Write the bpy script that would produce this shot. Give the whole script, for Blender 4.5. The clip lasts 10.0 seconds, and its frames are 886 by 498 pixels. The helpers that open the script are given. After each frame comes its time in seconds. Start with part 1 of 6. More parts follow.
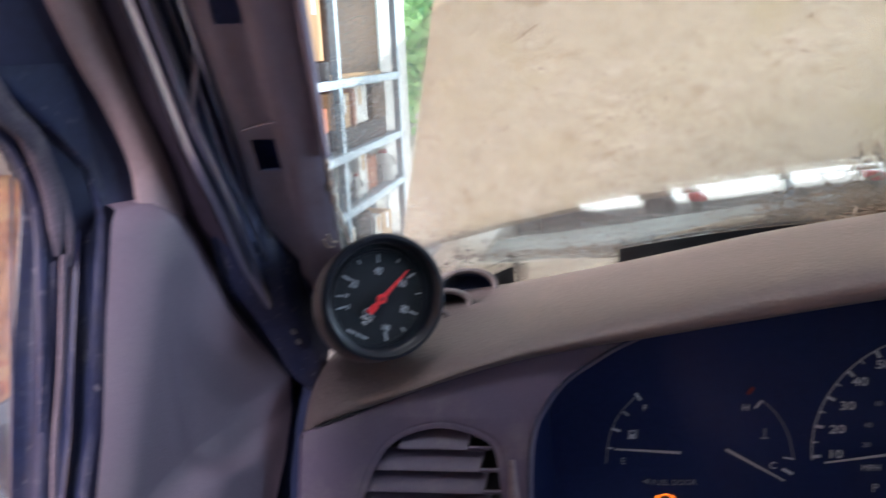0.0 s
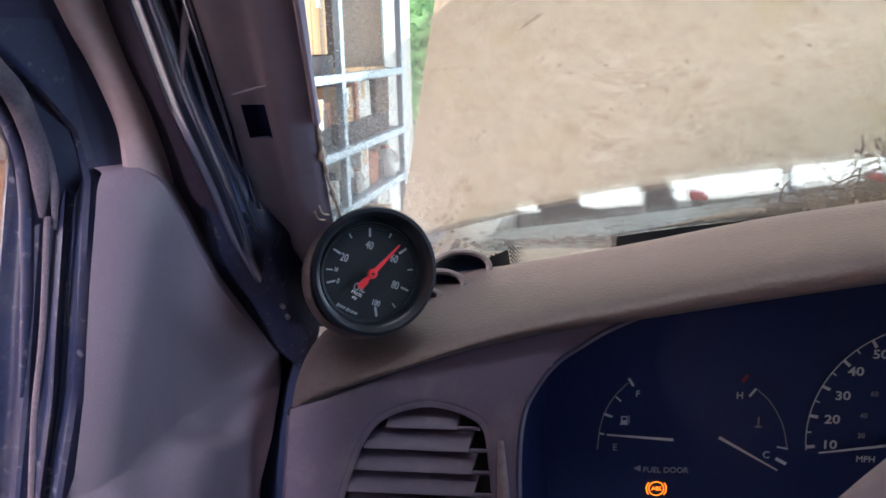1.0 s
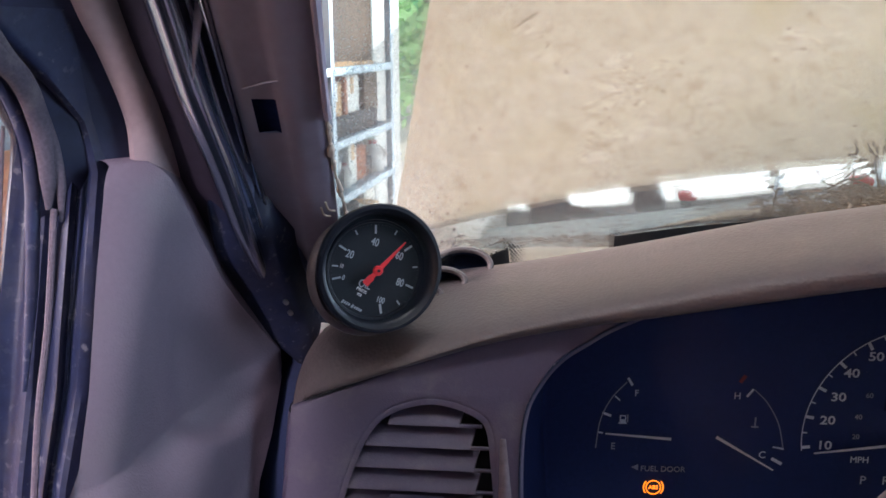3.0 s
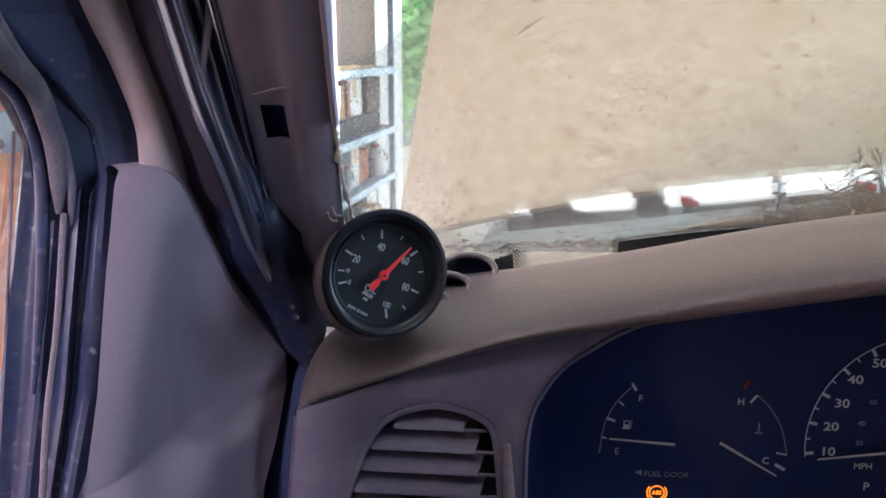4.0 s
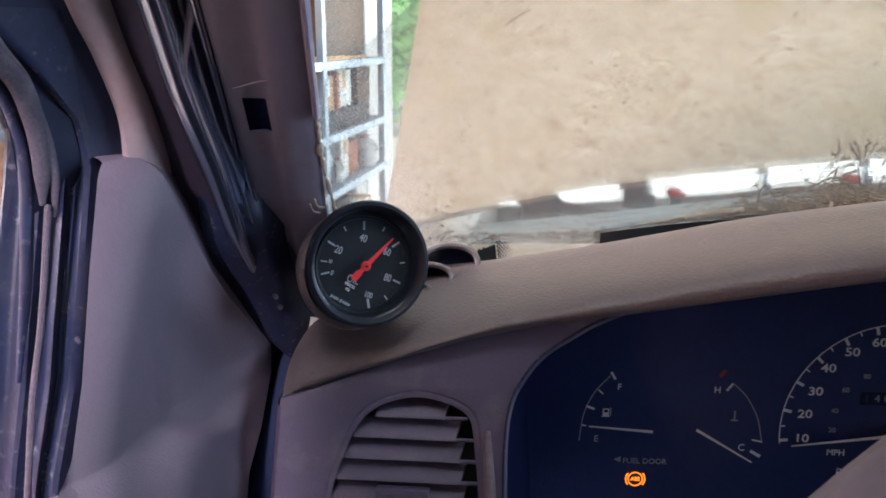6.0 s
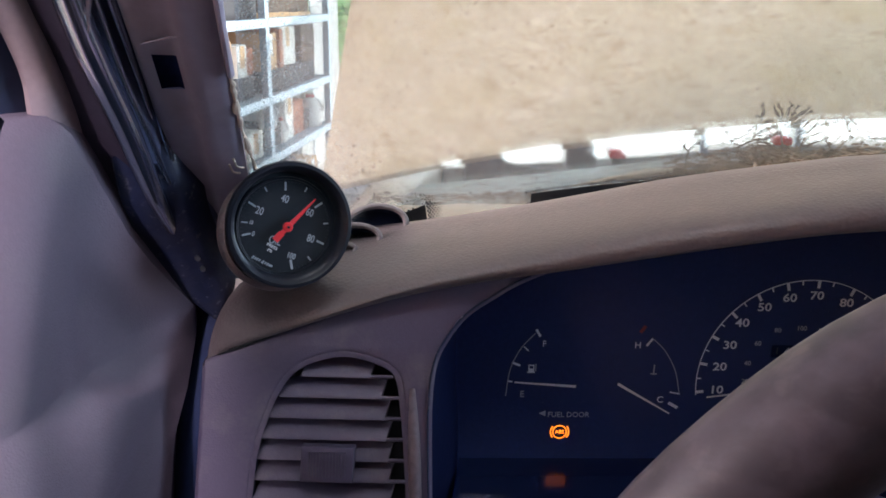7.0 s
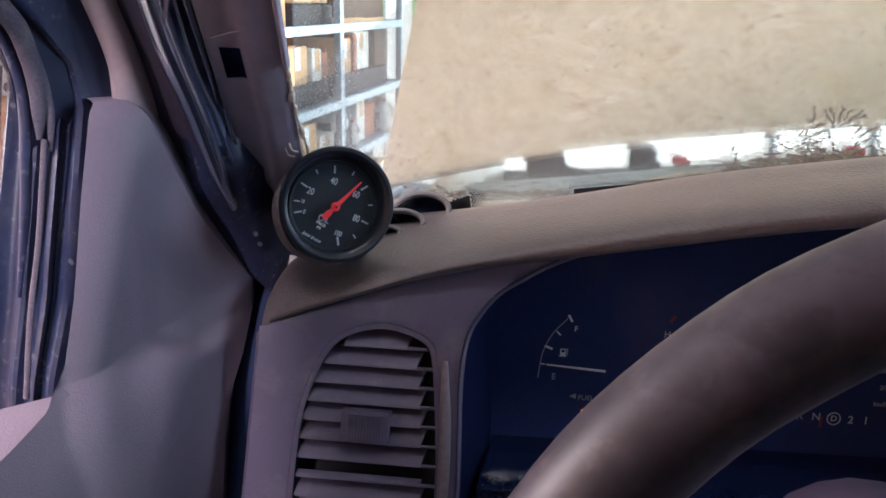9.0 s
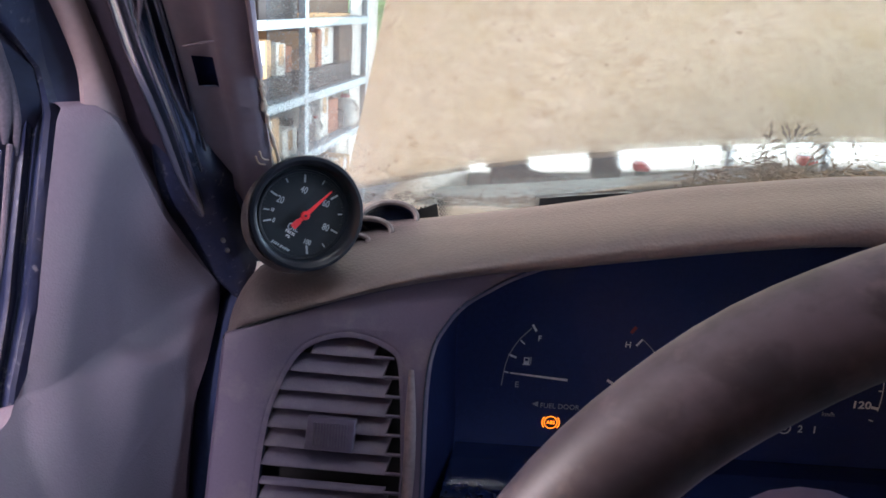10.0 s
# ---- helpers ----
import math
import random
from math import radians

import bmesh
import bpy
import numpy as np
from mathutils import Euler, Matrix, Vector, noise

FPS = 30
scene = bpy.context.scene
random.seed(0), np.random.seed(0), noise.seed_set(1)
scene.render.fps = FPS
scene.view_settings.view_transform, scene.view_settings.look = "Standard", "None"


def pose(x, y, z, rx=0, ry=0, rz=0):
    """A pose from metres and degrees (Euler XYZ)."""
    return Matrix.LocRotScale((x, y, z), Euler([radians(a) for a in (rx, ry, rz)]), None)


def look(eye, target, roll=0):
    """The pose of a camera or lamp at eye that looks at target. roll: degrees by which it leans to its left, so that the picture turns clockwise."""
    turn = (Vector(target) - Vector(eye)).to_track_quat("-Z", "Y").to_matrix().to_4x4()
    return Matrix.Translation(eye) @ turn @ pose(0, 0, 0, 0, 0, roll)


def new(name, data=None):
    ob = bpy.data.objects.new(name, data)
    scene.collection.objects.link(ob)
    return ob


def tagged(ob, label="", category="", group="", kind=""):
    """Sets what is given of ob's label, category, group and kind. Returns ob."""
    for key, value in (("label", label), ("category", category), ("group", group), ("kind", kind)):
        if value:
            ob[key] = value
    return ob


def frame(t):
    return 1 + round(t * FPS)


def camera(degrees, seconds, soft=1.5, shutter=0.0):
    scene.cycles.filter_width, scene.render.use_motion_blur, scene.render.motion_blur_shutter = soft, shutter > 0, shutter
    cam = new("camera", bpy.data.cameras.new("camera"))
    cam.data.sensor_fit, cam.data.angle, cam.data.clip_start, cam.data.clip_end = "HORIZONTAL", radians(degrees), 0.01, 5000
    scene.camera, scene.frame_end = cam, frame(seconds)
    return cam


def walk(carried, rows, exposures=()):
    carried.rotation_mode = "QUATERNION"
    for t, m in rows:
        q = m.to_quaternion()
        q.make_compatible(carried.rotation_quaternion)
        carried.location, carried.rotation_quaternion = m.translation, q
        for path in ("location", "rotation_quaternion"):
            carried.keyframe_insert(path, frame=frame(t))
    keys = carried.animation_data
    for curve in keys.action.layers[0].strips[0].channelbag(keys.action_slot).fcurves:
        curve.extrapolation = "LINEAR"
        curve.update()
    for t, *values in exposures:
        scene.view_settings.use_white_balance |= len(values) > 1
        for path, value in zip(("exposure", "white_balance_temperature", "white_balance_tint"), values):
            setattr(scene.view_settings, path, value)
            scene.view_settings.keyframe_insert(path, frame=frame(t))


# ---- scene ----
cam = camera(61.8, 10.0, soft=1.6, shutter=0.5)
PATH = [
    (0, (0.0123, -0.0161, 1.3152), (-0.4106, 1.8668, 0.7903), -2.27),
    (0.3, (-0.0070, -0.0230, 1.3059), (-0.4895, 1.8487, 0.7922), -1.91),
    (0.5, (0.0074, -0.0178, 1.3132), (-0.4664, 1.8543, 0.7927), -1.99),
    (1, (0.0158, -0.0132, 1.3019), (-0.4094, 1.8686, 0.7747), -1.04),
    (1.5, (0.0118, -0.0117, 1.3006), (-0.3813, 1.8754, 0.7673), -0.37),
    (2, (0.0085, -0.0116, 1.3009), (-0.3769, 1.8748, 0.7595), -0.17),
    (2.5, (0.0063, -0.0131, 1.3019), (-0.3756, 1.8740, 0.7603), -0.01),
    (4, (0.0033, -0.0172, 1.3039), (-0.3857, 1.8725, 0.7766), 0.29),
    (4.5, (0.0021, -0.0174, 1.3045), (-0.3855, 1.8719, 0.7751), 0.40),
    (5, (0.0012, -0.0178, 1.3049), (-0.3848, 1.8708, 0.7720), 0.44),
    (6.5, (0.0177, -0.0235, 1.3061), (-0.2883, 1.8626, 0.7155), 0.80),
    (7, (0.0241, -0.0224, 1.3062), (-0.1993, 1.8564, 0.6582), 1.47),
    (7.5, (0.0201, -0.0230, 1.3071), (-0.1930, 1.8525, 0.6459), 1.72),
    (8, (0.0153, -0.0248, 1.3078), (-0.2037, 1.8522, 0.6528), 1.85),
    (8.5, (0.0207, -0.0330, 1.3130), (-0.2618, 1.8409, 0.6737), 1.69),
    (8.7, (0.0330, -0.0505, 1.3118), (-0.3133, 1.8175, 0.6867), 0.98),
    (9, (0.0482, -0.0531, 1.3037), (-0.3563, 1.7992, 0.6671), 1.62),
    (9.5, (0.0489, -0.0548, 1.3125), (-0.2504, 1.8181, 0.6780), 3.54),
    (10, (0.0438, -0.0560, 1.3127), (-0.2563, 1.8151, 0.6732), 3.71),
]
walk(cam, [(t, look(eye, target, roll)) for t, eye, target, roll in PATH], [(0.0, 1.30), (1.0, 1.27), (5.0, 1.28), (7.0, 1.35), (8.5, 1.38), (9.0, 1.27), (9.5, 1.38), (10.0, 1.42)])

# ---- light ----
world = bpy.data.worlds.new("sky")
scene.world = world
world.use_nodes = True
wn = world.node_tree
sky = wn.nodes.new("ShaderNodeTexSky")
sky.sky_type = "NISHITA"
sky.sun_disc = False
sky.sun_elevation = radians(53)
sky.sun_rotation = radians(98)
wn.nodes["Background"].inputs["Strength"].default_value = 0.15
wn.links.new(sky.outputs[0], wn.nodes["Background"].inputs["Color"])

sun_data = bpy.data.lights.new("sun", "SUN")
sun_data.energy, sun_data.angle, sun_data.color = 5.0, radians(0.5), (1.0, 0.96, 0.92)
sun_ob = new("sun", sun_data)
sun_ob.matrix_world = look((7, -1, 9), (0, 0, 0))


def sky_lamp(name, eye, target, w, h, power, color):
    d = bpy.data.lights.new(name, "AREA")
    d.shape, d.size, d.size_y, d.energy, d.color = "RECTANGLE", w, h, power, color
    o = new(name, d)
    o.matrix_world = look(eye, target)
    return o


# overhead lamp added to light the hood; no roof opening is known
sky_lamp("overhead_fill", (0.95, -1.6, 3.22), (0.95, -1.6, 0.0), 2.4, 2.4, 140, (0.90, 0.94, 1.0))
# pink fill added to brighten the door trim; no source is known there
sky_lamp("door_fill", (-0.52, -2.4, 3.2), (-0.2, 0.2, 1.1), 0.35, 0.6, 108, (1.0, 0.84, 0.97))
# unseen pink lamp added on the left to light the steering wheel
sky_lamp("left_fill", (-1.72, -0.10, 1.75), (0.05, 0.0, 1.08), 0.75, 0.45, 24, (1.0, 0.84, 0.90))
# bluish fill added from the right; no opening is known on that side
sky_lamp("right_fill", (4.15, 0.3, 1.5), (0.0, 0.3, 1.3), 2.8, 2.2, 108, (0.56, 0.73, 1.0))
# daylight through the open front door
sky_lamp("front_daylight", (1.3, 4.72, 1.3), (1.3, 0.0, 1.2), 4.6, 2.3, 150, (0.86, 0.93, 1.0))


# ---- materials ----
def mat(name, color, rough=0.6, metal=0.0, grain=60.0, spread=0.25, bump=0.15, grain_bump=None, stain=None, stain_scale=4.0, stain_amount=0.4,
        rough_spread=0.12, spec=0.5, depth=0.002, random_piece=0.0):
    """A surface with fine grain, broad unevenness, an optional stain colour and a relief."""
    m = bpy.data.materials.new(name)
    m.use_nodes = True
    t = m.node_tree
    n, l = t.nodes, t.links
    b = n["Principled BSDF"]
    co = n.new("ShaderNodeTexCoord")
    fine = n.new("ShaderNodeTexNoise")
    fine.inputs["Scale"].default_value, fine.inputs["Detail"].default_value = grain, 6.0
    broad = n.new("ShaderNodeTexNoise")
    broad.inputs["Scale"].default_value, broad.inputs["Detail"].default_value = stain_scale, 5.0
    l.new(co.outputs["Object"], fine.inputs["Vector"])
    l.new(co.outputs["Object"], broad.inputs["Vector"])
    lo, hi = [c * (1 - spread) for c in color], [min(1.0, c * (1 + spread)) for c in color]
    ramp = n.new("ShaderNodeValToRGB")
    ramp.color_ramp.elements[0].position, ramp.color_ramp.elements[1].position = 0.3, 0.7
    ramp.color_ramp.elements[0].color, ramp.color_ramp.elements[1].color = (*lo, 1), (*hi, 1)
    add = n.new("ShaderNodeMath")
    add.operation = "MULTIPLY_ADD"
    add.inputs[1].default_value = 0.5
    half = n.new("ShaderNodeMath")
    half.operation = "MULTIPLY"
    half.inputs[1].default_value = 0.5
    l.new(broad.outputs["Fac"], half.inputs[0])
    l.new(fine.outputs["Fac"], add.inputs[0])
    l.new(half.outputs[0], add.inputs[2])
    source = add.outputs[0]
    if random_piece:
        info = n.new("ShaderNodeObjectInfo")
        more = n.new("ShaderNodeMath")
        more.operation = "MULTIPLY_ADD"
        more.inputs[1].default_value = random_piece
        l.new(info.outputs["Random"], more.inputs[0])
        l.new(source, more.inputs[2])
        source = more.outputs[0]
    l.new(source, ramp.inputs["Fac"])
    out = ramp.outputs["Color"]
    if stain:
        patch = n.new("ShaderNodeTexNoise")
        patch.inputs["Scale"].default_value, patch.inputs["Detail"].default_value = stain_scale * 2.3, 8.0
        patch.inputs["Roughness"].default_value = 0.65
        l.new(co.outputs["Object"], patch.inputs["Vector"])
        pr = n.new("ShaderNodeValToRGB")
        pr.color_ramp.elements[0].position, pr.color_ramp.elements[1].position = 0.5, 0.72
        pr.color_ramp.elements[0].color, pr.color_ramp.elements[1].color = (0, 0, 0, 1), (stain_amount,) * 3 + (1,)
        l.new(patch.outputs["Fac"], pr.inputs["Fac"])
        mix = n.new("ShaderNodeMix")
        mix.data_type = "RGBA"
        l.new(pr.outputs["Color"], mix.inputs["Factor"])
        l.new(out, mix.inputs["A"])
        mix.inputs["B"].default_value = (*stain, 1)
        out = mix.outputs["Result"]
    l.new(out, b.inputs["Base Color"])
    rr = n.new("ShaderNodeMapRange")
    rr.inputs["To Min"].default_value, rr.inputs["To Max"].default_value = max(0.02, rough - rough_spread), min(1, rough + rough_spread)
    l.new(broad.outputs["Fac"], rr.inputs["Value"])
    l.new(rr.outputs[0], b.inputs["Roughness"])
    b.inputs["Metallic"].default_value = metal
    b.inputs["Specular IOR Level"].default_value = spec
    bp = n.new("ShaderNodeBump")
    bp.inputs["Strength"].default_value, bp.inputs["Distance"].default_value = bump, depth
    if grain_bump:
        cell = n.new("ShaderNodeTexVoronoi")
        cell.inputs["Scale"].default_value = grain_bump
        l.new(co.outputs["Object"], cell.inputs["Vector"])
        l.new(cell.outputs["Distance"], bp.inputs["Height"])
    else:
        l.new(fine.outputs["Fac"], bp.inputs["Height"])
    l.new(bp.outputs["Normal"], b.inputs["Normal"])
    return m


def glow(name, color, strength):
    m = bpy.data.materials.new(name)
    m.use_nodes = True
    b = m.node_tree.nodes["Principled BSDF"]
    b.inputs["Base Color"].default_value = (*color, 1)
    b.inputs["Emission Color"].default_value = (*color, 1)
    b.inputs["Emission Strength"].default_value = strength
    return m


def pane(name, tint=(1, 1, 1), gloss=0.05, rough=0.02, dust_veil=0.0, dust_veil_color=(0.6, 0.58, 0.54), dust_veil_scale=220.0, edge=None):
    """Clear sheet glass: it lets light straight through, mirrors a little, and may carry dust or an imitated haze."""
    m = bpy.data.materials.new(name)
    m.use_nodes = True
    t = m.node_tree
    n, l = t.nodes, t.links
    n.remove(n["Principled BSDF"])
    tr, gl, mx = n.new("ShaderNodeBsdfTransparent"), n.new("ShaderNodeBsdfGlossy"), n.new("ShaderNodeMixShader")
    tr.inputs["Color"].default_value = (*tint, 1)
    gl.inputs["Roughness"].default_value = rough
    fr = n.new("ShaderNodeFresnel")
    fr.inputs["IOR"].default_value = 1.45
    k = n.new("ShaderNodeMath")
    k.operation, k.inputs[1].default_value = "MULTIPLY", gloss * 20
    k.use_clamp = True
    l.new(fr.outputs[0], k.inputs[0])
    l.new(k.outputs[0], mx.inputs["Fac"])
    l.new(tr.outputs[0], mx.inputs[1])
    l.new(gl.outputs[0], mx.inputs[2])
    out = mx.outputs[0]
    if dust_veil:
        co = n.new("ShaderNodeTexCoord")
        specks, cloud = n.new("ShaderNodeTexNoise"), n.new("ShaderNodeTexNoise")
        specks.inputs["Scale"].default_value, specks.inputs["Detail"].default_value = dust_veil_scale, 3.0
        cloud.inputs["Scale"].default_value, cloud.inputs["Detail"].default_value = 9.0, 4.0
        l.new(co.outputs["Object"], specks.inputs["Vector"])
        l.new(co.outputs["Object"], cloud.inputs["Vector"])
        r1, r2 = n.new("ShaderNodeMapRange"), n.new("ShaderNodeMapRange")
        r1.inputs["From Min"].default_value, r1.inputs["From Max"].default_value = 0.60, 0.66
        r2.inputs["From Min"].default_value, r2.inputs["From Max"].default_value = 0.35, 0.7
        r2.inputs["To Min"].default_value = 0.55
        l.new(specks.outputs["Fac"], r1.inputs["Value"])
        l.new(cloud.outputs["Fac"], r2.inputs["Value"])
        film = n.new("ShaderNodeMath")
        film.operation, film.inputs[1].default_value = "MULTIPLY_ADD", 0.75
        film.inputs[2].default_value = 0.20
        l.new(r1.outputs[0], film.inputs[0])
        both = n.new("ShaderNodeMath")
        both.operation = "MULTIPLY"
        l.new(film.outputs[0], both.inputs[0])
        l.new(r2.outputs[0], both.inputs[1])
        amt = n.new("ShaderNodeMath")
        amt.operation, amt.inputs[1].default_value = "MULTIPLY", dust_veil
        l.new(both.outputs[0], amt.inputs[0])
        if edge:
            # the film is denser beside the pillar, for the dust and the haze there
            ge, sx, er, em = n.new("ShaderNodeNewGeometry"), n.new("ShaderNodeSeparateXYZ"), n.new("ShaderNodeMapRange"), n.new("ShaderNodeMath")
            er.inputs["From Min"].default_value, er.inputs["From Max"].default_value, er.inputs["To Min"].default_value, er.inputs["To Max"].default_value = *edge, 1.0
            em.operation, em.use_clamp = "MULTIPLY", True
            l.new(ge.outputs["Position"], sx.inputs[0])
            l.new(sx.outputs["X"], er.inputs["Value"])
            l.new(amt.outputs[0], em.inputs[0])
            l.new(er.outputs[0], em.inputs[1])
            amt = em
        df, tl, grit, m2 = n.new("ShaderNodeBsdfDiffuse"), n.new("ShaderNodeBsdfTranslucent"), n.new("ShaderNodeMixShader"), n.new("ShaderNodeMixShader")
        df.inputs["Color"].default_value = (*dust_veil_color, 1)
        tl.inputs["Color"].default_value = (*dust_veil_color, 1)
        grit.inputs["Fac"].default_value = 0.7
        l.new(df.outputs[0], grit.inputs[1])
        l.new(tl.outputs[0], grit.inputs[2])
        l.new(amt.outputs[0], m2.inputs["Fac"])
        l.new(out, m2.inputs[1])
        l.new(grit.outputs[0], m2.inputs[2])
        out = m2.outputs[0]
    l.new(out, n["Material Output"].inputs["Surface"])
    return m


TAN = (0.130, 0.103, 0.104)
M_PAD = mat("dash_vinyl", TAN, 0.46, spec=0.8, grain=240, spread=0.12, bump=0.30, grain_bump=480, stain=(0.25, 0.20, 0.18), stain_amount=0.3, stain_scale=9, depth=0.0009)
M_FASCIA = mat("dash_plastic", (0.096, 0.078, 0.128), 0.55, grain=500, spread=0.08, bump=0.22, grain_bump=1100, depth=0.0004, stain=(0.36, 0.31, 0.28), stain_amount=0.2, stain_scale=14)
M_DOOR = mat("door_plastic", (0.140, 0.111, 0.148), 0.55, grain=420, spread=0.08, bump=0.25, grain_bump=900, depth=0.0005, stain=(0.15, 0.14, 0.15), stain_amount=0.35, stain_scale=7)
# paler than the door plastic: light on the frame trim put into its colour
M_DOORLIT = mat("door_frame_lit", (0.40, 0.31, 0.325), 0.45, grain=300, spread=0.1, bump=0.08, stain=(0.16, 0.13, 0.13), stain_amount=0.3, stain_scale=14)
M_PAINT = mat("pillar_paint", (0.34, 0.302, 0.375), 0.42, grain=160, spread=0.10, bump=0.08, stain=(0.20, 0.16, 0.14), stain_amount=0.3, stain_scale=12)
M_CAULK = mat("seam_sealer", (0.56, 0.47, 0.38), 0.6, grain=140, spread=0.2, bump=0.6, depth=0.002, stain=(0.25, 0.18, 0.13), stain_amount=0.6, stain_scale=22)
M_RUBBER = mat("rubber", (0.017, 0.024, 0.062), 0.42, grain=260, spread=0.3, bump=0.10, stain=(0.06, 0.06, 0.075), stain_amount=0.5, stain_scale=14, rough_spread=0.15)
# dark mauve for the trim's far side, its shade put into the colour
M_FLAP = mat("flap_shade", (0.044, 0.034, 0.056), 0.6, grain=260, spread=0.2, bump=0.08)
M_SEAL = mat("glossy_rubber", (0.030, 0.040, 0.085), 0.16, grain=200, spread=0.3, bump=0.04, spec=1.0, rough_spread=0.06)
M_SEAL.node_tree.nodes["Principled BSDF"].inputs["Coat Weight"].default_value = 1.0
M_SEAL.node_tree.nodes["Principled BSDF"].inputs["Coat Roughness"].default_value = 0.16
M_SEAL.node_tree.nodes["Principled BSDF"].inputs["Coat IOR"].default_value = 4.5
M_FELT = mat("worn_felt", (0.090, 0.074, 0.100), 0.85, grain=700, spread=0.4, bump=0.25, depth=0.0005, stain=(0.26, 0.22, 0.22), stain_amount=0.6, stain_scale=16)
M_BLACK = mat("black_plastic", (0.012, 0.012, 0.016), 0.5, grain=500, spread=0.3, bump=0.12, depth=0.0003)
M_FRAME = mat("black_frame_paint", (0.013, 0.018, 0.048), 0.6, grain=200, spread=0.3, bump=0.05)
M_SEAL.node_tree.nodes["Principled BSDF"].inputs["IOR"].default_value = 2.8
# reflections tinted blue to imitate bluish light on the seal
M_SEAL.node_tree.nodes["Principled BSDF"].inputs["Specular Tint"].default_value = (0.72, 0.86, 1.0, 1)
# paler copy of the rubber, lifted to offset shade in the seal gap
M_BASE_LIFTED = mat("lifted_rubber", (0.150, 0.165, 0.270), 0.7, grain=200, spread=0.3, bump=0.06)
M_HOLESHADE = mat("hole_shade", (0.012, 0.022, 0.075), 0.8, spec=0.1, grain=300, spread=0.3, bump=0.02)
M_DIAL = mat("dial_black", (0.011, 0.024, 0.108), 0.8, grain=400, spread=0.3, bump=0.02)
M_GDIAL = mat("gauge_dial", (0.004, 0.007, 0.013), 0.8, grain=400, spread=0.3, bump=0.02)
M_CLUSTER = mat("cluster_black", (0.009, 0.016, 0.050), 0.7, spec=0.25, grain=300, spread=0.3, bump=0.02)
M_SHROUD = mat("shroud_black", (0.004, 0.009, 0.042), 0.8, spec=0.1, grain=300, spread=0.3, bump=0.02)
M_WHITE = mat("dial_white", (0.85, 0.85, 0.85), 0.6, grain=300, spread=0.05, bump=0.0)
M_GAUGE = mat("gauge_print", (0.38, 0.41, 0.45), 0.6, grain=300, spread=0.05, bump=0.0)
M_BLOCKER = mat("charcoal_blocker", (0.035, 0.033, 0.036), 0.95, grain=400, spread=0.3, bump=0.3)
M_GREY = mat("dial_grey", (0.84, 0.84, 0.86), 0.6, grain=300, spread=0.05, bump=0.0)
M_DIM = mat("dial_dim", (0.42, 0.41, 0.45), 0.6, grain=300, spread=0.05, bump=0.0)
M_FADE = mat("dial_faint", (0.05, 0.055, 0.065), 0.6, grain=300, spread=0.05, bump=0.0)
M_DIMRED = mat("dial_red_mark", (0.28, 0.03, 0.03), 0.6, grain=300, spread=0.05, bump=0.0)
M_RED = mat("needle_red", (0.80, 0.035, 0.045), 0.45, grain=200, spread=0.05, bump=0.0)
M_NEEDLE = mat("needle_pale", (0.90, 0.82, 0.75), 0.5, grain=200, spread=0.05, bump=0.0)
M_RIB = mat("rib_highlight", (0.165, 0.130, 0.150), 0.5, grain=260, spread=0.3, bump=0.06)
M_BEZEL = mat("gauge_bezel", (0.006, 0.008, 0.015), 0.42, spec=0.35, grain=300, spread=0.2, bump=0.04, depth=0.0003)
M_ABS = glow("warning_amber", (1.0, 0.21, 0.014), 1.3)
M_WHEEL = mat("steering_vinyl", (0.040, 0.035, 0.047), 0.52, spec=0.5, grain=120, spread=0.35, bump=0.04, grain_bump=900, depth=0.0004, stain=(0.022, 0.019, 0.027), stain_amount=0.8, stain_scale=26)
M_HOOD = mat("hood_paint", (0.40, 0.334, 0.232), 0.5, grain=210, spread=0.22, bump=0.03, stain=(0.31, 0.25, 0.165), stain_amount=0.5, stain_scale=62, rough_spread=0.1)
M_SPECK = mat("hood_grime", (0.15, 0.112, 0.062), 0.8, grain=150, spread=0.4, bump=0.1)
M_HOODIN = mat("hood_underside", (0.30, 0.26, 0.21), 0.6, grain=40, spread=0.2, bump=0.05)
M_COWL = mat("cowl_plastic", (0.20, 0.225, 0.23), 0.6, grain=160, spread=0.7, bump=0.3, depth=0.003, stain=(0.34, 0.31, 0.26), stain_amount=0.7, stain_scale=12)
M_BODY = mat("body_paint", (0.52, 0.44, 0.34), 0.45, grain=120, spread=0.25, bump=0.04, stain=(0.22, 0.17, 0.11), stain_amount=0.5, stain_scale=16)
M_TWIG = mat("dry_twig", (0.135, 0.098, 0.066), 0.9, grain=300, spread=0.5, bump=0.3)
M_NEEDLES = mat("dry_needles", (0.150, 0.108, 0.074), 0.9, grain=250, spread=0.55, bump=0.4, random_piece=0.3)
M_ENGINE = mat("engine_dark", (0.03, 0.032, 0.036), 0.55, grain=60, spread=0.5, bump=0.2)
M_STEEL = mat("shelf_steel", (0.22, 0.285, 0.345), 0.42, metal=0.2, grain=90, spread=0.12, bump=0.05, stain=(0.30, 0.28, 0.27), stain_amount=0.3, stain_scale=8)
M_SCREW = mat("screw_steel", (0.55, 0.55, 0.56), 0.3, metal=1.0, grain=300, spread=0.2, bump=0.05)
M_CARD = mat("cardboard", (0.60, 0.37, 0.20), 0.85, spec=0.08, grain=90, spread=0.15, bump=0.15, random_piece=0.5)
M_CARTON = mat("white_carton", (0.78, 0.74, 0.68), 0.7, spec=0.08, grain=90, spread=0.06, bump=0.1)
M_DARKBOX = mat("dark_tool_case", (0.06, 0.05, 0.05), 0.6, spec=0.08, grain=90, spread=0.3, bump=0.1)
